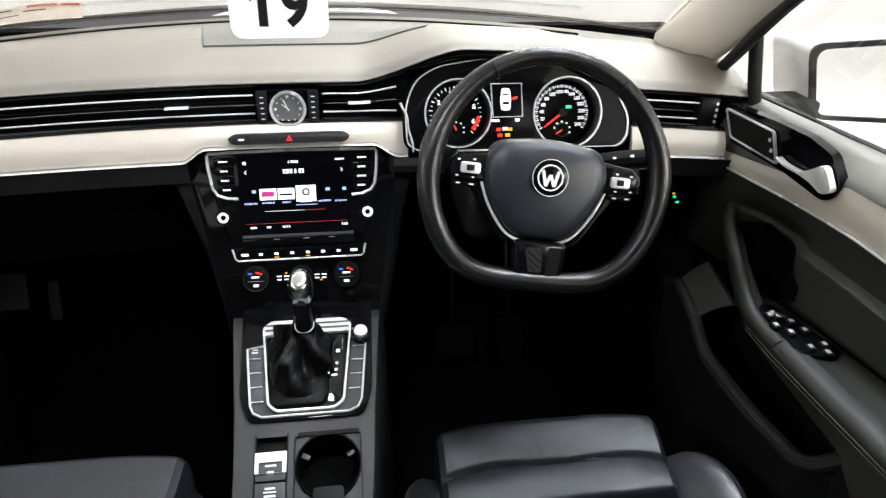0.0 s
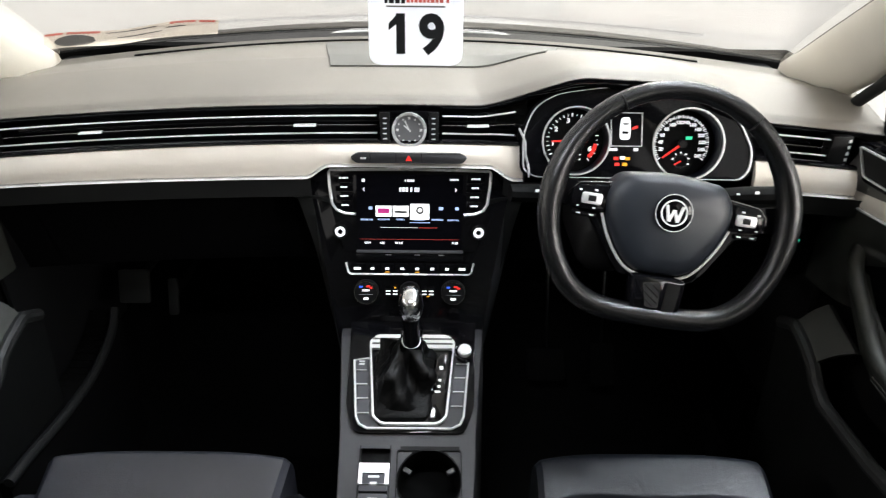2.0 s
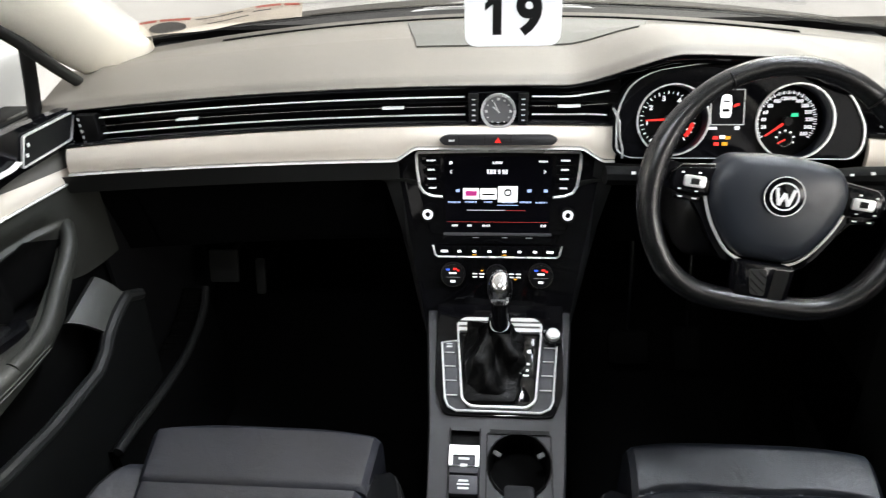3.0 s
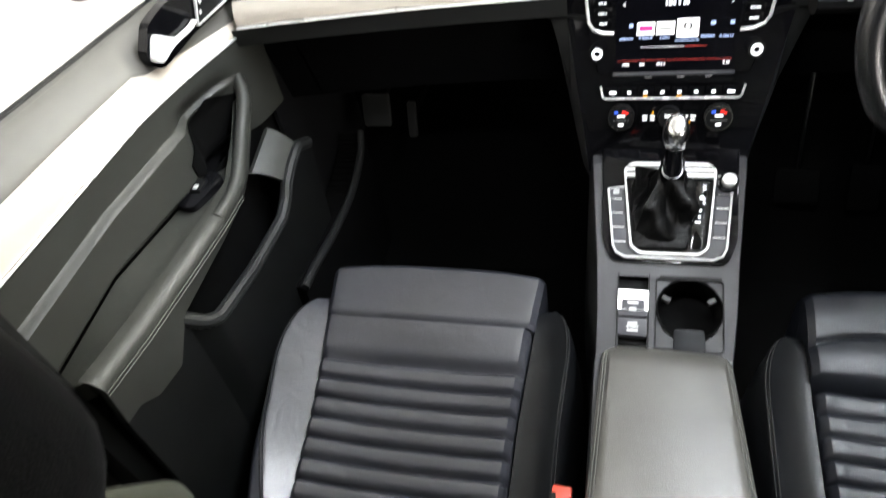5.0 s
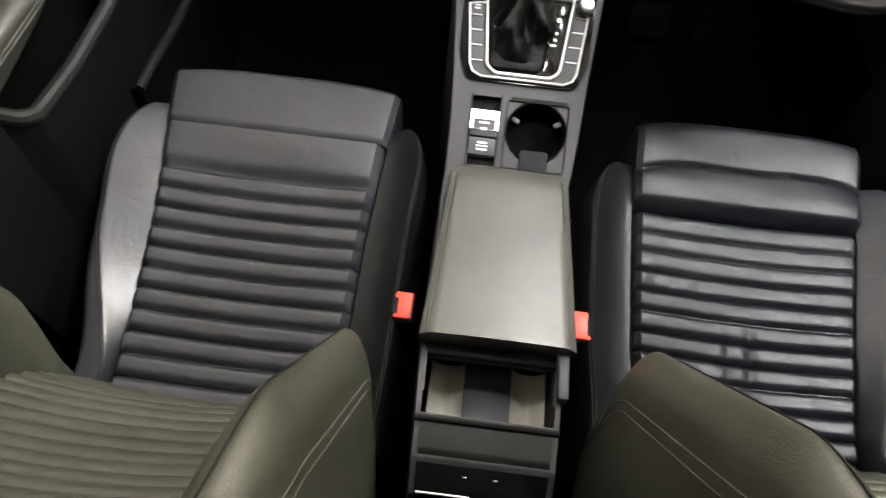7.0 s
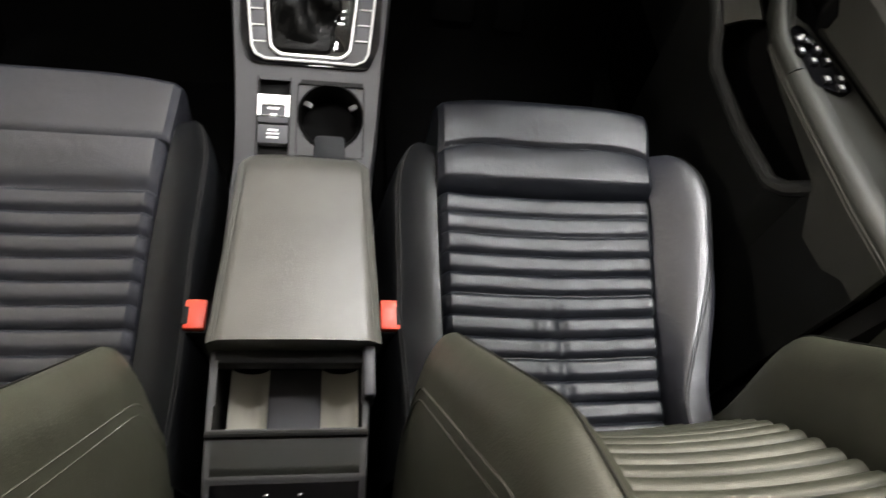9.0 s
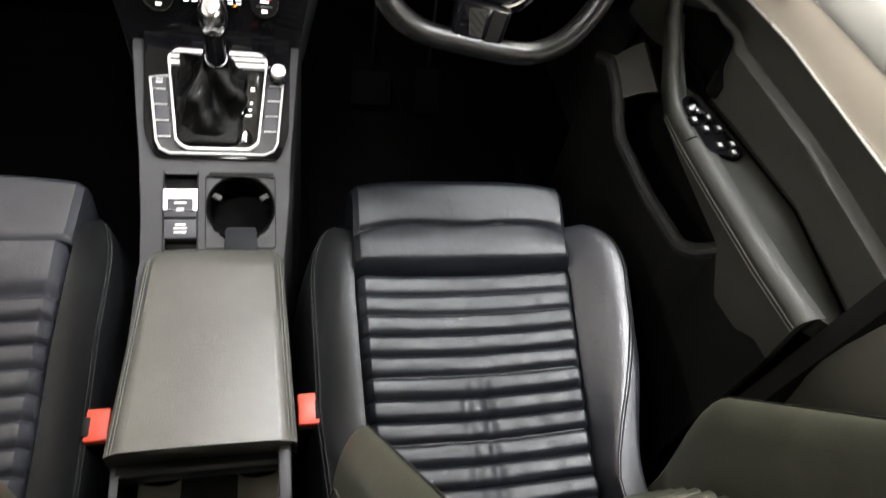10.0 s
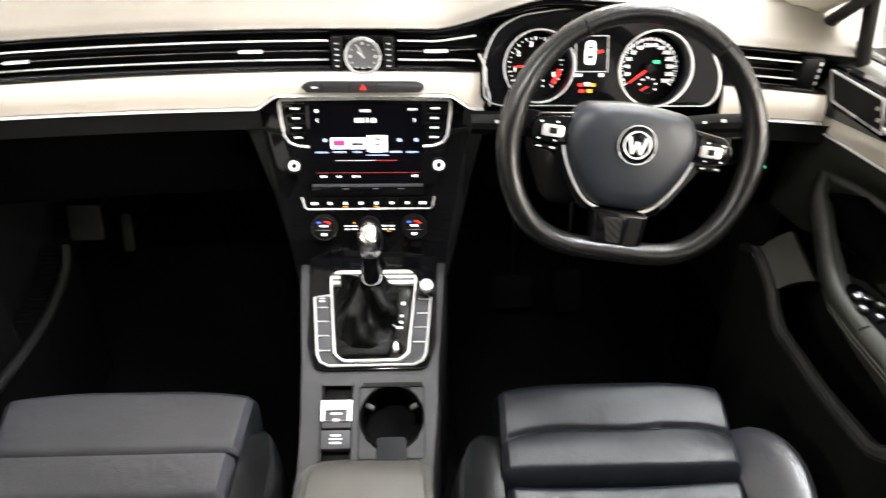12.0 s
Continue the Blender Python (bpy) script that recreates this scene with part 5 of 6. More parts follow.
for (ax, ay), (bx, by) in (((-0.010, -0.0885), (0.0, -0.0960)), ((-0.0205, -0.0890), (0.0, -0.1045)), ((-0.0195, -0.0985), (0.0005, -0.1130)), ((-0.0175, -0.1085), (-0.0060, -0.1170))):
    part("inlay_rib", tube([(ax, ay, 0.0130), (bx, by, 0.0130)], 0.0010, 0.0008, 6), INK, wheel)
part("spoke_slot", slab(rounded([(0.009, -0.084), (0.027, -0.084), (0.024, -0.120), (0.007, -0.124)], 0.004, 3), 0.0118, 0.0126), INK, wheel, "dark slot")
part("spoke_trim", tube([(-0.030, -0.127, 0.011), (-0.021, -0.135, 0.0115), (0.016, -0.135, 0.0115), (0.024, -0.126, 0.011)], 0.0013, seg=6), CHROME_DARK, wheel, "dark chrome edge")
part("column", cyl((0, 0.0, -0.07), 0.035, 0.14, seg=24), PLASTIC, wheel, "black steering column")

# the hub lies behind the plane of the rim
for ob in list(wheel.children_recursive):
    if not ob.name.startswith(("rim", "lower_spoke", "spoke_opening", "spoke_slot", "spoke_trim", "inlay_rib", "column")):
        k = 1.0 if ob.name.startswith("spoke") else 0.93
        ob.data.transform(Matrix.Translation((-0.002, 0.005, -0.022)) @ Matrix.Diagonal((k, k, 1, 1)))

# stalks behind the wheel
for s, x in ((-1, 0.20), (1, 0.49)):
    st = thing("column_stalk", "black plastic control stalk behind the steering wheel", "stalk", pose(x, 1.17, 0.815), group="column stalks")
    part("lever", tube([(0.349 + s * 0.07, 1.18, 0.80), (x, 1.17, 0.812), (x + s * 0.05, 1.165, 0.815)], 0.016, 0.013, 10), PIT, st, at=W)
    for px, py, w, h in ((x - s * 0.015, 0.002, 0.005, 0.003), (x + s * 0.012, 0.004, 0.006, 0.004), (x + s * 0.03, -0.002, 0.005, 0.003)):
        part("print", bars([(px, py, w, h)], 0, 0.0006), WHITE, st, at=Matrix.Translation((0, 1.1545, 0.819)) @ pose(0, 0, 0, 60))

# light switch panel by the driver's knee
ls = thing("light_switch", "black light switch with small green lamps below the vent", "light switch", pose(0.635, 1.272, 0.69, 80))
part("body", cyl((0, 0, -0.008), 0.03, 0.016, seg=32, bevel=0.002), PIANO, ls, "gloss black rotary switch")
part("lamp", bars([(0.010, 0.006, 0.006, 0.004), (0.016, -0.004, 0.006, 0.004)], 0.0, 0.0006), LIT_GREEN, ls, "green lamp")
part("amber_lamp", bars([(0.008, 0.012, 0.005, 0.002)], 0.0, 0.0006), LIT_AMBER, ls, "amber lamp")

# ---- gear selector ----
gear = thing("gear_selector", "automatic gear lever with leather gaiter in a chrome double frame", "gear selector", GP)
K = [(-0.0705, -0.009), (-0.058, 0.003), (0.058, 0.003), (0.0705, -0.009), (0.0575, -0.143), (0.043, -0.155), (-0.043, -0.155), (-0.0575, -0.143)]
I = [(-0.0665, -0.022), (-0.056, -0.023), (0.056, -0.023), (0.0665, -0.022), (0.0542, -0.1415), (0.042, -0.1518), (-0.042, -0.1518), (-0.0542, -0.1415)]
part("inner_frame", frame_of(rounded(K, 0.006, 3), rounded(I, 0.006, 3), 0.0, 0.010), SILVER, gear, "satin chrome inner frame")
for y in (-0.0055, -0.0145):
    part("frame_groove", box(-0.066, 0.066, y - 0.0017, y + 0.0017, 0.0095, 0.0104), CHROME_DARK, gear)
O = [(-0.094, -0.045), (-0.094, -0.044), (-0.068, -0.040), (-0.058, -0.142), (-0.046, -0.1550), (0.046, -0.1550), (0.058, -0.142), (0.070, -0.024), (0.094, -0.020), (0.094, -0.022), (0.082, -0.142), (0.064, -0.160), (-0.064, -0.160), (-0.082, -0.142)]
part("surround_plate", slab(rounded([(-0.106, 0.062), (0.106, 0.062), (0.099, -0.125), (0.084, -0.166), (-0.084, -0.166), (-0.099, -0.125)], 0.012, 3), -0.012, 0.0025, 0.001), PIANO, gear, "gloss black surround plate")
part("button_field", slab(O, -0.004, 0.004), CONSOLE, gear, "charcoal button field")
rail = [(-0.0685, -0.040, 0.005), (-0.093, -0.044, 0.005), (-0.0825, -0.141, 0.005), (-0.077, -0.153, 0.005), (-0.064, -0.160, 0.005), (0.064, -0.160, 0.005), (0.077, -0.153, 0.005), (0.0825, -0.141, 0.005), (0.094, -0.022, 0.005), (0.0715, -0.018, 0.005)]
part("outer_frame", tube(rail, 0.0020, 0.003, 8), SILVER, gear, "satin chrome outer frame")
for s in (-1, 1):
    for k in range(4):
        y = -0.050 - 0.0245 * k + (0.012 if s > 0 else 0)
        x = s * (0.0805 - 0.0028 * k)
        b = part("button", slab(rounded([(x - 0.0085, y - 0.0105), (x + 0.0085, y - 0.0105), (x + 0.009, y + 0.0105), (x - 0.0085, y + 0.0105)], 0.001, 2), 0.004, 0.0062, 0.0006), SLATE, gear, "charcoal button")
        part("button_line", bars([(x, y - 0.0115, 0.0175, 0.0014)], 0.0045, 0.0066), CHROME, b)
        if s < 0 and k == 0:
            part("print", bars([(x, y - 0.001, 0.009, 0.003), (x, y + 0.004, 0.009, 0.002)], 0.0062, 0.0066), WHITE, b)
base = [(-0.060, -0.020), (0.060, -0.020), (0.050, -0.148), (-0.050, -0.148)]
part("well", slab(base, -0.03, 0.0035), GLOSS, gear, "gloss black inner plate")


def gaiter(u, v):
    a = 2 * math.pi * u
    c, sn = math.cos(a), math.sin(a)
    k = max(abs(c), abs(sn))
    w = mix(0.0455, 0.0175, step(0.05, 1.0, v))
    h = mix(0.056, 0.019, step(0.05, 1.0, v))
    q = 0.006 * math.sin(a * 3 + 5 * v) * math.sin(math.pi * v) + 0.005 * math.sin(a * 5 - 9 * v) * math.sin(math.pi * v) + 0.004 * math.sin(a * 9 + 14 * v) * math.sin(math.pi * v)
    x = (w + q) * c / (k ** 0.85)
    y = (h + q) * sn / (k ** 0.85)
    return (mix(-0.012, 0.0, v) + x, mix(-0.084, -0.034, v) + y, mix(0.003, 0.055, v) + 0.010 * math.sin(a * 4 + 7 * v) * math.sin(math.pi * v))


part("gaiter_collar", slab(rounded([(-0.055, -0.146), (0.029, -0.146), (0.033, -0.032), (-0.059, -0.032)], 0.012, 3), 0.003, 0.011, 0.004), BOOT, gear, "padded leather collar")
part("gaiter", sheet(gaiter, 64, 30), BOOT, gear, "creased black leather gaiter")
part("position_strip", slab(rounded([(0.036, -0.030), (0.057, -0.030), (0.048, -0.142), (0.030, -0.142)], 0.003, 2), -0.004, 0.0045, 0.0005), GLOSS, gear, "gloss black gear position strip")
part("position_marks", bars([(0.048, -0.056, 0.006, 0.006), (0.046, -0.078, 0.004, 0.004), (0.0445, -0.089, 0.004, 0.004), (0.042, -0.098, 0.009, 0.003), (0.033, -0.094, 0.003, 0.003)], 0.0045, 0.0049), LIT_SOFT, gear)
neck = [(0.0, -0.038, 0.042), (0.0, -0.024, 0.070), (0.0, -0.008, 0.105)]
part("neck", tube(neck, 0.0142, 0.0150, 20), PIANO, gear, "black lever neck")
part("neck_collar", cyl((0, -0.034, 0.052), 0.0154, 0.0022, seg=28), CHROME, gear, "chrome collar")


def knob(u, v):
    a = 2 * math.pi * u
    b = math.pi * v
    w = 0.019 * math.sin(b) ** 0.6
    return Vector((w * math.cos(a), -0.004 + 0.026 * math.sin(b) ** 0.6 * math.sin(a), 0.108 + 0.028 * math.cos(b)))


part("knob", sheet(knob, 28, 18), LEATHER_SHADED, gear, "black leather knob")
part("knob_cap", sheet(lambda u, v: Vector((0, -0.004, 0.108)) + 1.035 * (knob(u, v * (0.24 + 0.44 * max(0.0, -math.sin(2 * math.pi * u)) ** 0.8)) - Vector((0, -0.004, 0.108))), 36, 18), POLISHED, gear, "silver knob cap")
sb = thing("start_button", "round chrome engine start button on the console", "button", Matrix.Translation((0.091, 1.144, 0.546)) @ pose(0, 0, 0, 22))
part("ring", cyl((0, 0, 0), 0.0112, 0.012, 0.0105, 28, bevel=0.001), CHROME, sb, "chrome ring")
part("face", cyl((0, 0, 0.0065), 0.0085, 0.002, seg=24), SILVER, sb, "silver face")
part("foot", cyl((0, 0, -0.008), 0.0145, 0.012, seg=28), PIANO, sb)

# ---- console details ----
CU = Matrix.Translation((0.037, 0.968, console_top(0.968) + 0.001)) @ pose(0, 0, 0, 24.5)
bm = bmesh.new()
n = 48
prof = [(0.0475, 0.0015), (0.0455, 0.0015), (0.0435, -0.004), (0.0415, -0.060), (0.0, -0.062)]
rows = [[bm.verts.new((r * math.cos(2 * math.pi * i / n), r * math.sin(2 * math.pi * i / n), z)) for i in range(n)] for r, z in prof[:-1]]
for a, b in zip(rows, rows[1:]):
    for i in range(n):
        bm.faces.new((a[i], a[(i + 1) % n], b[(i + 1) % n], b[i]))
bm.faces.new(rows[-1])
cup = part("cup_holder", bm, PIT, console, "round black cup holder", at=CU)
for s in (-1, 1):
    t = box(-0.004, 0.004, 0.030, 0.043, -0.014, -0.006, 0.0015)
    t.transform(Matrix.Rotation(radians(-62 * s), 4, "Z"))
    part("gripper", t, GRIP, cup, "grey spring gripper", at=CU)
part("cup_tongue", slab(rounded([(-0.023, -0.075), (0.023, -0.075), (0.021, -0.030), (-0.021, -0.030)], 0.006, 3), -0.008, 0.0022, 0.001), TONGUE, console, "dark slate tongue", at=CU)
part("cup_surround", frame_of(rounded([(-0.048, -0.060), (0.048, -0.060), (0.048, 0.046), (-0.048, 0.046)], 0.004, 2), rounded([(-0.0465, -0.060), (0.0465, -0.060), (0.0465, 0.0445), (-0.0465, 0.0445)], 0.004, 2), -0.002, 0.0022), INK, console, "recessed seam", at=CU)
part("cup_slit", box(-0.043, 0.045, 0.046, 0.051, -0.004, 0.0014), INK, console, "black slit", at=CU)
PK = Matrix.Translation((-0.043, 0.968, console_top(0.968) + 0.001)) @ pose(0, 0, 0, 24.5)
part("switch_well", box(-0.023, 0.023, -0.078, 0.052, -0.034, -0.016, 0.001), INK, console, "black switch well", at=PK)
for x0, x1 in ((-0.0235, -0.0215), (0.0215, 0.0235)):
    part("well_wall", box(x0, x1, -0.078, 0.052, -0.03, 0.0012), PLASTIC, console, at=PK)
pb = part("parking_brake_switch", slab(rounded([(-0.021, -0.016), (0.021, -0.016), (0.021, 0.016), (-0.021, 0.016)], 0.003, 2), -0.016, 0.004, 0.0015), SLATE, console, "parking brake switch with silver hood", at=PK)
part("silver_hood", frame_of([(-0.022, -0.006), (0.022, -0.006), (0.022, 0.024), (-0.022, 0.024)], [(-0.0165, -0.0061), (0.0165, -0.0061), (0.0165, 0.010), (-0.0165, 0.010)], 0.001, 0.0065), CHROME, pb, "silver hood", at=PK)
part("print", bars([(0, 0.005, 0.016, 0.003), (0, -0.005, 0.010, 0.005)], 0.004, 0.0045), WHITE, pb, at=PK)
hb = part("hold_switch", slab(rounded([(-0.021, -0.045), (0.021, -0.045), (0.021, -0.018), (-0.021, -0.018)], 0.003, 2), -0.016, 0.002, 0.0015), SLATE, console, "charcoal hold switch", at=PK)
part("print", bars([(0, -0.026, 0.014, 0.003), (0, -0.031, 0.018, 0.002), (0, -0.0365, 0.016, 0.003)], 0.002, 0.0025), WHITE, hb, at=PK)

# open bin behind the armrest lid
part("bin", without(box(-0.085, 0.085, 0.515, 0.78, 0.27, 0.425), lambda p: p.z > 0.42), PLASTIC, console, "black open bin", at=W)
part("bin_floor", box(-0.030, 0.036, 0.523, 0.62, 0.272, 0.352, 0.004), SLATE, console, "slate grey bin insert", at=W)
for x in (-0.053, 0.059):
    f = lambda u, v, x=x: (x + 0.0235 * math.sin(math.pi * (u - 0.5)), mix(0.524, 0.62, v), 0.352 - 0.030 * math.cos(math.pi * (u - 0.5)) ** 1.5 * (1 - 0.35 * v))
    part("bin_trough", sheet(f, 24, 8, 0.004, (0, 0, -1)), PALE, console, "pale curved bin trough", at=W)
part("bin_catch", box(0.083, 0.097, 0.555, 0.622, 0.40, 0.446, 0.004), SLATE, console, "slate hinge cover", at=W)
part("hinge", box(-0.09, 0.09, 0.60, 0.64, 0.405, 0.428, 0.004), PLASTIC, armrest, "black hinge", at=W)
part("rear_lip", tube([(-0.088, 0.516, 0.434), (0.088, 0.516, 0.434)], 0.004, seg=8), RUBBER, console, "black rubber edge", at=W)
def rear_vent(u, v):
    x, y, z = console_skin(mix(0.27, 0.73, u), mix(0.001, 0.072, v))
    return (x, y, z + 0.0015)


vent = part("rear_vent", sheet(rear_vent, 20, 16), PIANO, console, "gloss black rear vent", at=W)
for x0, x1, y in ((-0.076, -0.012, 0.4325), (0.008, 0.070, 0.4300), (-0.072, -0.012, 0.4140), (0.008, 0.068, 0.4120)):
    part("rear_vent_blade", box(x0, x1, y - 0.0014, y + 0.0014, console_top(y) - 0.004, console_top(y) + 0.0036, 0.001), CHROME, vent, "chrome rear vent blade", at=W)
for x in (-0.020, 0.016):
    part("vent_tab", box(x - 0.0028, x + 0.0028, 0.4515, 0.4545, console_top(0.453) - 0.003, console_top(0.453) + 0.0045, 0.001), CHROME_DARK, vent, "small vent tab", at=W)
for s in (-1, 1):
    for k in (0.80, 0.84):
        seam = [Vector(arm_top(0.5 + s * k / 2 + s * 0.06, i / 24)) + Vector((0, 0, 0.0003)) for i in range(0, 24)]
        part("seam", tube(seam, 0.0009, seg=5), THREAD, armrest, "stitched side seam", at=W)

# seat belt buckles
for s, x, y, z in ((-1, -0.128, 0.691, 0.366), (1, 0.121, 0.677, 0.402)):
    bk = thing("belt_buckle", "black seat belt buckle with a red release button", "belt buckle", pose(x, y, 0.05), group="belt buckles")
    part("body", box(x - 0.016, x + 0.016, y - 0.024, y + 0.022, 0.20, z - 0.008, 0.004), PLASTIC, bk, "black buckle body", at=W)
    part("release_button", box(x - 0.0135, x + 0.0135, y - 0.021, y + 0.021, z - 0.016, z, 0.003), BUCKLE, bk, "red release button", at=W)
    part("slot", box(x + s * 0.012 - 0.0045, x + s * 0.012 + 0.0045, y - 0.015, y + 0.010, z - 0.004, z + 0.0008, 0.001), INK, bk, "black slot", at=W)

# ---- door fittings ----
for s in (-1, 1):
    A, B = Vector((s * 0.7005, 1.262, 0)), Vector((s * 0.7435, 1.03, 0))
    along_door = (B - A).normalized()
    inward = Vector((0, 0, 1)).cross(along_door) * (1 if s < 0 else -1)
    # local x runs to the rear along the door, y up, z into the cabin
    D = Matrix(((along_door.x, 0, inward.x, A.x), (along_door.y, 0, inward.y, A.y), (0, 1, 0, 0), (0, 0, 0, 1)))
    hd = thing("door_handle_unit", "gloss black handle unit with chrome framed panel and chrome pull", "door handle", pose(s * 0.72, 1.15, 0.80), group="door handle units")
    dx, dz = (0.0, 0.0) if s > 0 else (-0.030, 0.013)
    at = lambda pts: [(x + dx, z + dz) for x, z in pts]
    well = at([(-0.004, 0.864), (0.106, 0.868), (0.170, 0.866), (0.212, 0.856), (0.240, 0.822), (0.236, 0.800), (0.218, 0.790), (0.136, 0.803), (0.020, 0.808)])
    part("well", slab(rounded(well, 0.008, 3), -0.016, 0.0012), PIANO, hd, "gloss black recess", at=D)
    pn = at([(0.002, 0.8585), (0.1105, 0.8555), (0.1315, 0.8100), (0.0255, 0.8165)])
    pi = at([(0.0055, 0.8560), (0.1085, 0.8530), (0.1277, 0.8125), (0.0272, 0.8188)])
    part("panel_frame", frame_of(rounded(pn, 0.005, 3), rounded(pi, 0.004, 3), 0.003, 0.0075), CHROME, hd, "chrome frame", at=D)
    part("panel", slab(rounded(pi, 0.004, 3), 0.002, 0.0048), PLASTIC, hd, "black panel", at=D)
    for x, z in at([(0.1055, 0.8395), (0.1130, 0.8255)]):
        part("print", bars([(x, z, 0.005, 0.0055)], 0.0048, 0.0054), WHITE, hd, at=D)
    pull = at([(0.1335, 0.8245), (0.1500, 0.8195), (0.1800, 0.8190), (0.1980, 0.8300), (0.2130, 0.8420), (0.2210, 0.8400), (0.2385, 0.8155), (0.2330, 0.8080), (0.2240, 0.8040), (0.2030, 0.8120), (0.1800, 0.8155), (0.1500, 0.8165), (0.1335, 0.8215)])
    part("pull", slab(rounded(pull, 0.005, 3), 0.003, 0.014, 0.003), SILVER, hd, "bright chrome door pull", at=D)

# window switches on the armrests
sw = thing("window_switch_panel", "black switch panel with chrome window and mirror switches", "switch panel", pose(0.705, 0.965, 0.625))
part("plate", slab(rounded([(-0.030, 0.062), (-0.008, 0.072), (0.028, -0.052), (0.008, -0.064), (-0.032, -0.050)], 0.012, 4), -0.006, 0.006, 0.001), PIANO, sw, "gloss black plate", at=Matrix.Translation((0.707, 0.968, 0.622)))
for x, y in ((0.681, 1.004), (0.688, 1.008), (0.703, 0.986), (0.676, 0.980), (0.688, 0.962), (0.710, 0.964), (0.695, 0.928), (0.717, 0.931), (0.711, 0.914)):
    b = part("switch", box(x - 0.0055, x + 0.0055, y - 0.007, y + 0.007, 0.624, 0.632, 0.0015), PLASTIC, sw, "black rocker", at=W)
    part("switch_tip", box(x - 0.003, x + 0.003, y - 0.0035, y + 0.0035, 0.6318, 0.6332, 0.0005), CHROME, b, "bright tip", at=W)
part("mirror_knob", cyl((0.692, 0.998, 0.632), 0.0085, 0.010, seg=20, bevel=0.001), CHROME_DARK, sw, "mirror knob", at=W)
sw = thing("window_switch_panel", "small black switch panel with one window switch", "switch panel", pose(-0.72, 1.01, 0.625))
part("plate", slab(rounded([(-0.026, -0.040), (0.012, -0.046), (0.030, 0.030), (0.0, 0.050)], 0.012, 4), -0.006, 0.006, 0.001), PIANO, sw, "gloss black plate", at=Matrix.Translation((-0.722, 1.005, 0.622)))
b = part("switch", box(-0.735, -0.715, 0.995, 1.025, 0.624, 0.633, 0.002), PLASTIC, sw, "black rocker", at=W)
part("switch_tip", box(-0.728, -0.721, 0.998, 1.008, 0.6325, 0.6345, 0.0005), CHROME, b, "bright tip", at=W)

# ---- number card print, string ----
CD = pose(0.0175, 1.134, 1.003, 82)
for k, ch in enumerate("19"):
    bm = lettering(ch, 0.063, bold=0.0024)
    bm.transform(Matrix.Translation((-0.0190 + 0.0385 * k, 0.035, 0.0016)))
    bold = part("numeral", bm, INK, card, "bold black numeral", at=CD, smooth=0)
part("numeral_flag", slab([(-0.0337, 0.0415), (-0.0225, 0.0500), (-0.0225, 0.0612), (-0.0337, 0.0500)], 0.0012, 0.0017), INK, card, at=CD, smooth=0)
part("print", words(-0.0255, 0.0775, 0.0255, 0.009, 0.0015, 0.002, 3), INK, card, at=CD)
part("red_print", words(0.0157, 0.0775, 0.054, 0.007, 0.0015, 0.002, 5), REDINK, card, at=CD)
part("small_print", bars([(0.0, 0.0695, 0.072, 0.0018)], 0.0015, 0.002), THREAD, card, at=CD)
part("string", tube([(0.0175, 1.155, 1.165), (0.012, 1.10, 1.20), (0.0, 0.99, 1.275)], 0.0012, seg=6), WHITE, card, "thin white string", at=W)

# paper slip on the windscreen
def slip(u, v):
    x = mix(-0.69, -0.40, u)
    y = screen_y(x) - 0.03 + 0.022 * v
    return (x, y - 0.004 * math.sin(5 * u), screen_z(x) + 0.016 + 0.026 * v + 0.003 * math.sin(9 * u + 1))


pp = thing("paper_slip", "tan paper slip with red print lying against the windscreen", "paper slip", pose(-0.55, 1.6, 0.93))
part("sheet", sheet(slip, 24, 4, 0.0006, (0, 0.3, 0.9)), PAPER, pp, at=W)
for a, b in ((0.0, 0.10), (0.12, 0.30), (0.70, 0.86), (0.88, 0.98)):
    part("red_print", sheet(lambda u, v, a=a, b=b: Vector(slip(mix(a, b, u), 0.84 + 0.12 * v)) + Vector((0, -0.001, 0.0008)), 10, 1, 0.0003, (0, 0.3, 0.9)), REDINK, pp, "faded red print", at=W)
for a, b, h in ((0.33, 0.62, 0.80), (0.40, 0.66, 0.46), (0.68, 0.80, 0.62)):
    part("grey_print", sheet(lambda u, v, a=a, b=b, h=h: Vector(slip(mix(a, b, u), h + 0.05 * v)) + Vector((0, -0.001, 0.0008)), 10, 1, 0.0003, (0, 0.3, 0.9)), GRIP, pp, at=W)


def oval(u, v):
    a = 2 * math.pi * u
    return Vector(slip(0.17 + 0.11 * v * math.cos(a), 0.45 + 0.34 * v * math.sin(a))) + Vector((0, -0.001, 0.0008))


part("dark_print", sheet(oval, 24, 3), GRIP, pp, "dark printed oval", at=W)

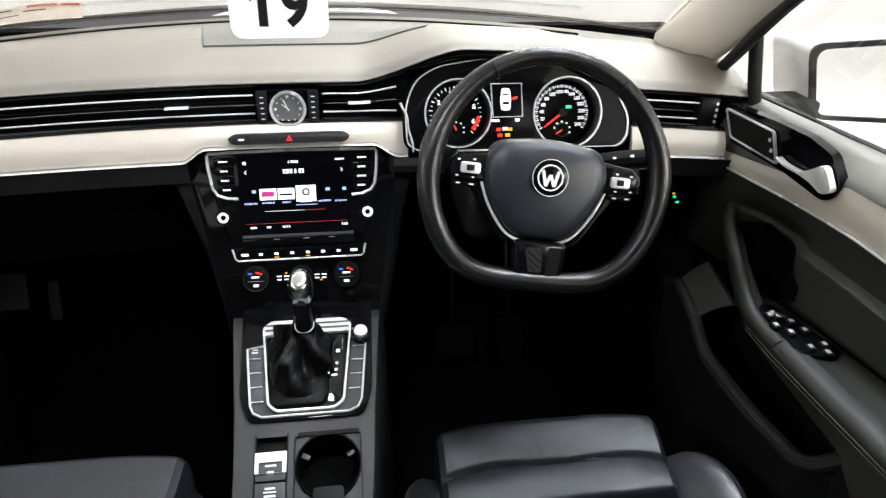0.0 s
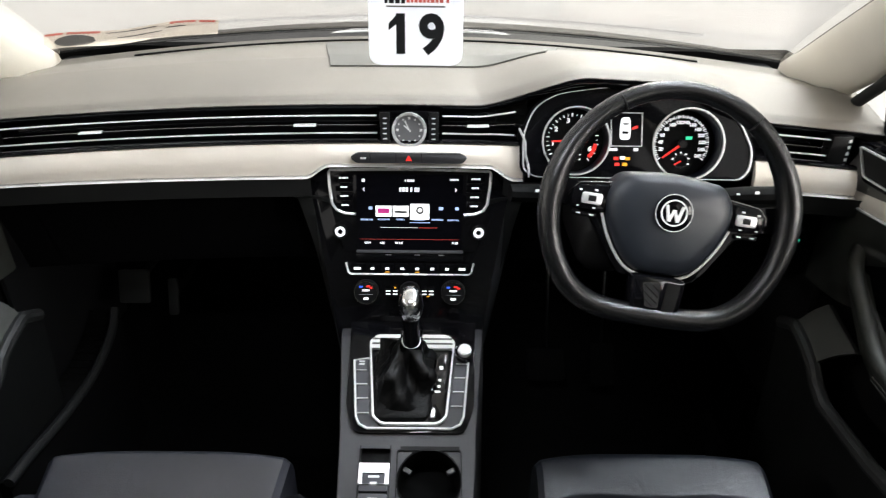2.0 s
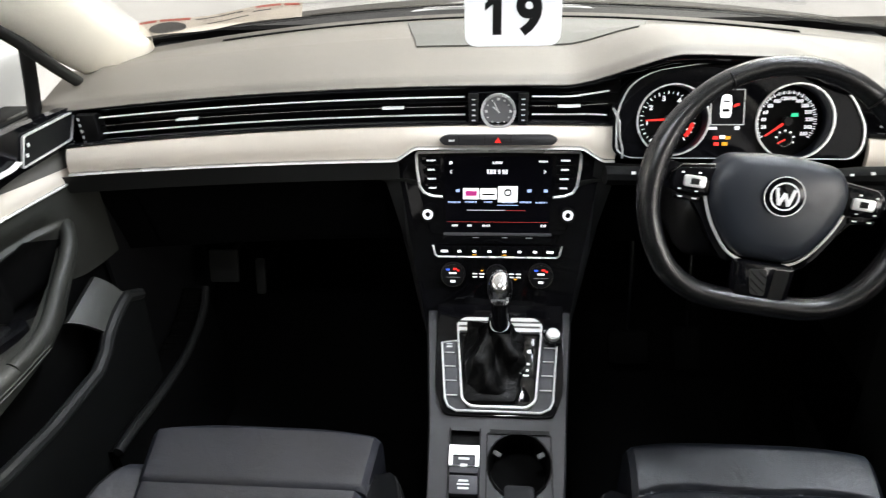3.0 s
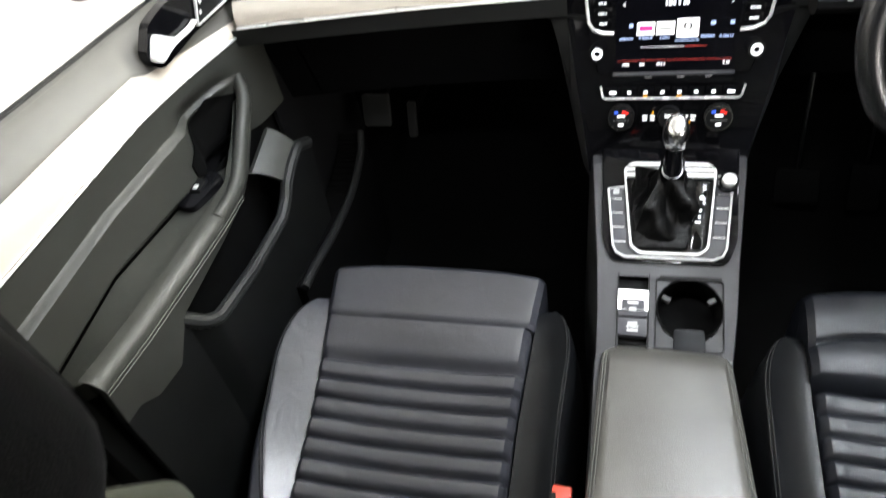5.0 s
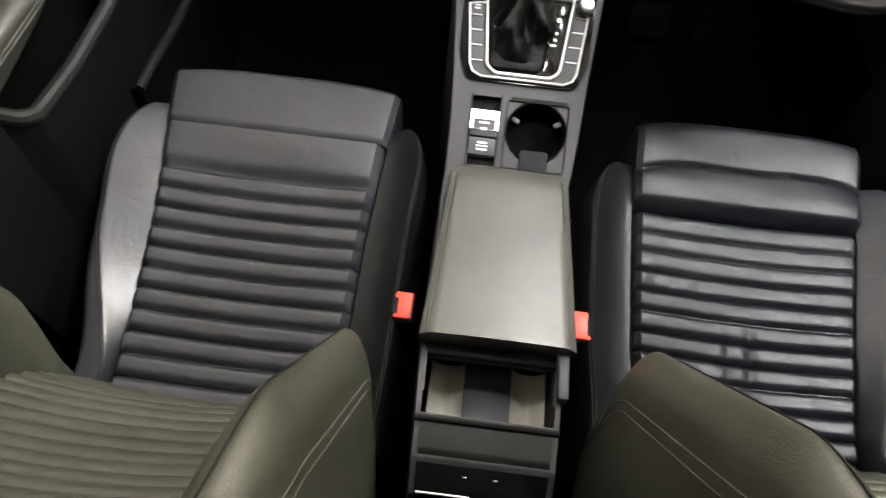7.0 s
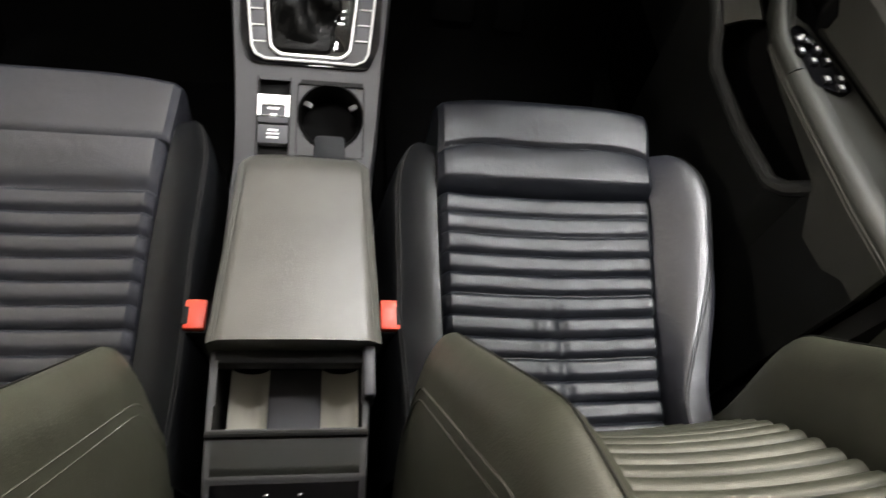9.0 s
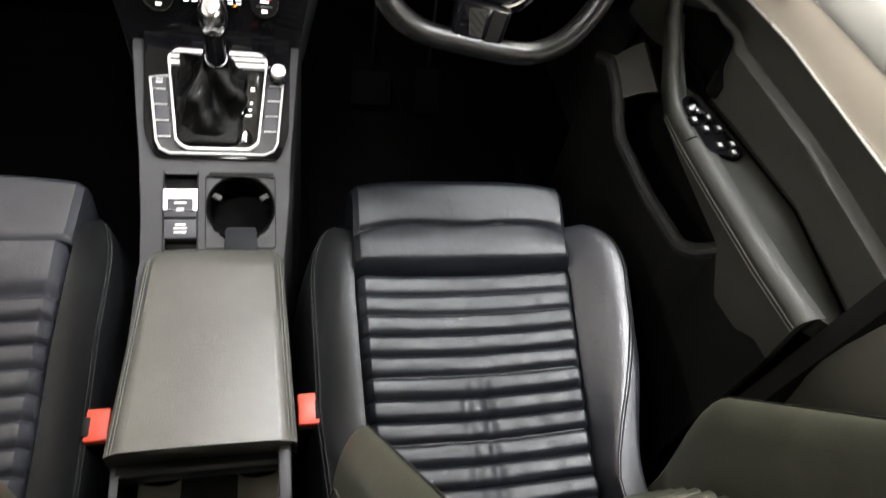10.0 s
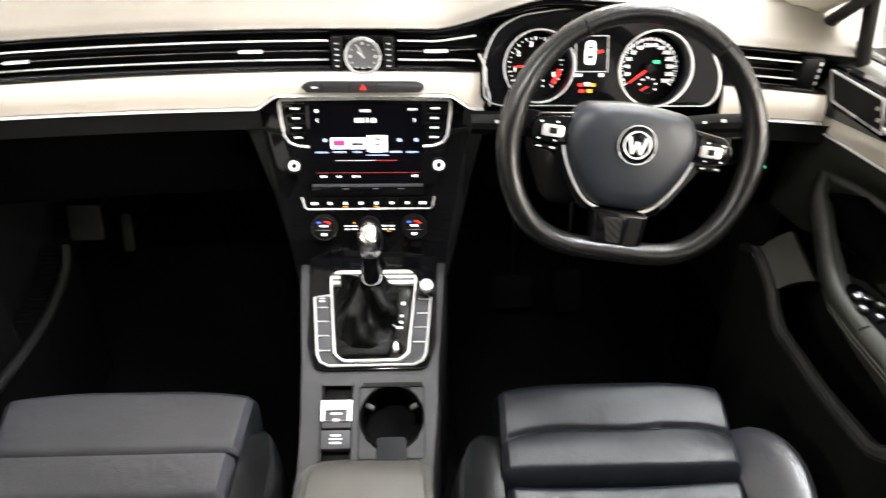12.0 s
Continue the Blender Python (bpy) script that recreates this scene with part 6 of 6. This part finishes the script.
# ---- outside ----
for s in (-1, 1):
    mr = thing("door_mirror", "white door mirror housing with black framed glass", "door mirror", pose(s * 1.03, 1.43, 0.80), group="door mirrors")
    out = rounded([(s * 0.915, 0.925), (s * 0.955, 0.785), (s * 1.16, 0.770), (s * 1.17, 0.935)], 0.03, 5)
    if s < 0:
        out = out[::-1]
    F = pose(0, 1.40, 0, 90)
    part("housing", slab([(x * 1.0, y) for x, y in out], -0.12, -0.004, 0.0), PAINT, mr, "white painted housing", at=F)
    part("glass", slab([(mix(s * 1.05, x, 0.90), mix(0.845, y, 0.88)) for x, y in out], -0.003, 0.0005), MIRROR, mr, "mirror glass", at=F)
    part("surround", frame_of(out, [(mix(s * 1.05, x, 0.90), mix(0.845, y, 0.88)) for x, y in out], -0.004, 0.004), RUBBER, mr, "black surround", at=F)
    part("foot", box(*sorted((s * 0.84, s * 0.96)), 1.38, 1.46, 0.775, 0.825, 0.01), RUBBER, mr, "black mirror foot", at=W)
    # door glass
    gl = thing("door_glass", "clear raised door window glass", "window glass", pose(s * 0.79, 0.9, 0.86), group="door windows")
    pane = part("pane", sheet(lambda u, v, s=s: (s * (mix(0.80, 0.685, v) - 0.01 * u), mix(0.46, mix(1.46, 0.96, v), u), mix(0.86, 1.235, v)), 10, 8, 0.003, (s, 0, 0)), CLEAR, gl, at=W)
    pane.visible_shadow = False

# pedals and footwell
for x, w, h in ((0.30, 0.045, 0.075), (0.43, 0.03, 0.10)):
    pd = thing("pedal", "black rubber faced pedal in the footwell", "pedal", pose(x, 1.52, 0.2), group="pedals")
    part("pad", slab(rounded([(-w, -h / 2), (w, -h / 2), (w, h / 2), (-w, h / 2)], 0.01, 3), 0, 0.015, 0.003), PIT, pd, at=pose(x, 1.52, 0.22, 60))
    part("arm", tube([(x, 1.53, 0.23), (x, 1.62, 0.50)], 0.008), CHROME_DARK, pd, at=W)
# two faint grey upright patches in the passenger footwell
for x, w, z, h in ((-0.601, 0.032, 0.445, 0.036), (-0.5225, 0.010, 0.42, 0.040)):
    fp = thing("footwell_plate", "faint grey upright patch in the footwell", "footwell plate", pose(x, 1.49, z), group="footwell plates")
    part("plate", slab(rounded([(-w, -h), (w, -h), (w, h), (-w, h)], 0.006, 3), 0, 0.008, 0.001), KNEE, fp, at=pose(x, 1.49, z, 70))
    part("bracket", box(x - 0.006, x + 0.006, 1.49, 1.73, z - 0.006, z + 0.006, 0.002), PIT, fp, at=W)
for s in (-1, 1):
    solid("floor_mat", sheet(lambda u, v, s=s: (s * mix(0.16, 0.62, u), mix(0.90, 1.40, v), 0.034 + 0.004 * noise.noise((u * 6, v * 6, s)) + 0.10 * math.exp(-(mix(0.16, 0.62, u) / 0.13) ** 2)), 20, 20, 0.008, (0, 0, -1)), CARPET, "black carpet floor mat in the footwell", "floor mat", group="floor mats")

# bonnet release and sill trim beside the driver's seat
lever = thing("release_lever", "dark grey bonnet release lever beside the seat", "lever", pose(0.712, 1.222, 0.03))
part("foot", box(0.700, 0.724, 1.205, 1.240, 0.02, 0.20, 0.004), PIT, lever, at=W)
part("grip", slab(rounded([(0.690, 1.200), (0.735, 1.206), (0.732, 1.246), (0.694, 1.240)], 0.010, 4), 0.195, 0.26, 0.006), HUB, lever, "dark grey moulded grip", at=W)
sill = sheet(lambda u, v: (mix(0.688, 0.734, v), mix(1.045, 1.160, u), mix(0.19, 0.25, step(0.0, 0.45, u)) - 0.05 * step(0.55, 1.0, u) - 0.02 * (1 - v)), 16, 6, 0.17, (0, 0, -1))
solid("sill_trim", sill, KNEE, "dark grey plastic sill trim at the door opening", "sill trim")
run = curve([(-0.640, 1.04, 0.352), (-0.640, 1.098, 0.350), (-0.640, 1.209, 0.338), (-0.640, 1.326, 0.340), (-0.642, 1.424, 0.368), (-0.648, 1.47, 0.40)], 6)
sill = thing("sill_trim", "dark grey plastic sill trim at the passenger door opening", "sill trim", pose(-0.67, 1.25, 0.06))
part("edge", tube(run, 0.009, 0.010, 10), KNEE, sill, "dark grey rounded edge", at=W)
inside = bmesh.new()
for a, b in zip(run, run[1:]):
    box(-0.700, -0.642, a.y, b.y, 0.06, min(a.z, b.z), 0.0, 2, inside)
# blacker than the edge above it: the wall's shade is in its colour
part("wall", inside, PIT, sill, "lower wall, darkened for shade", at=W)
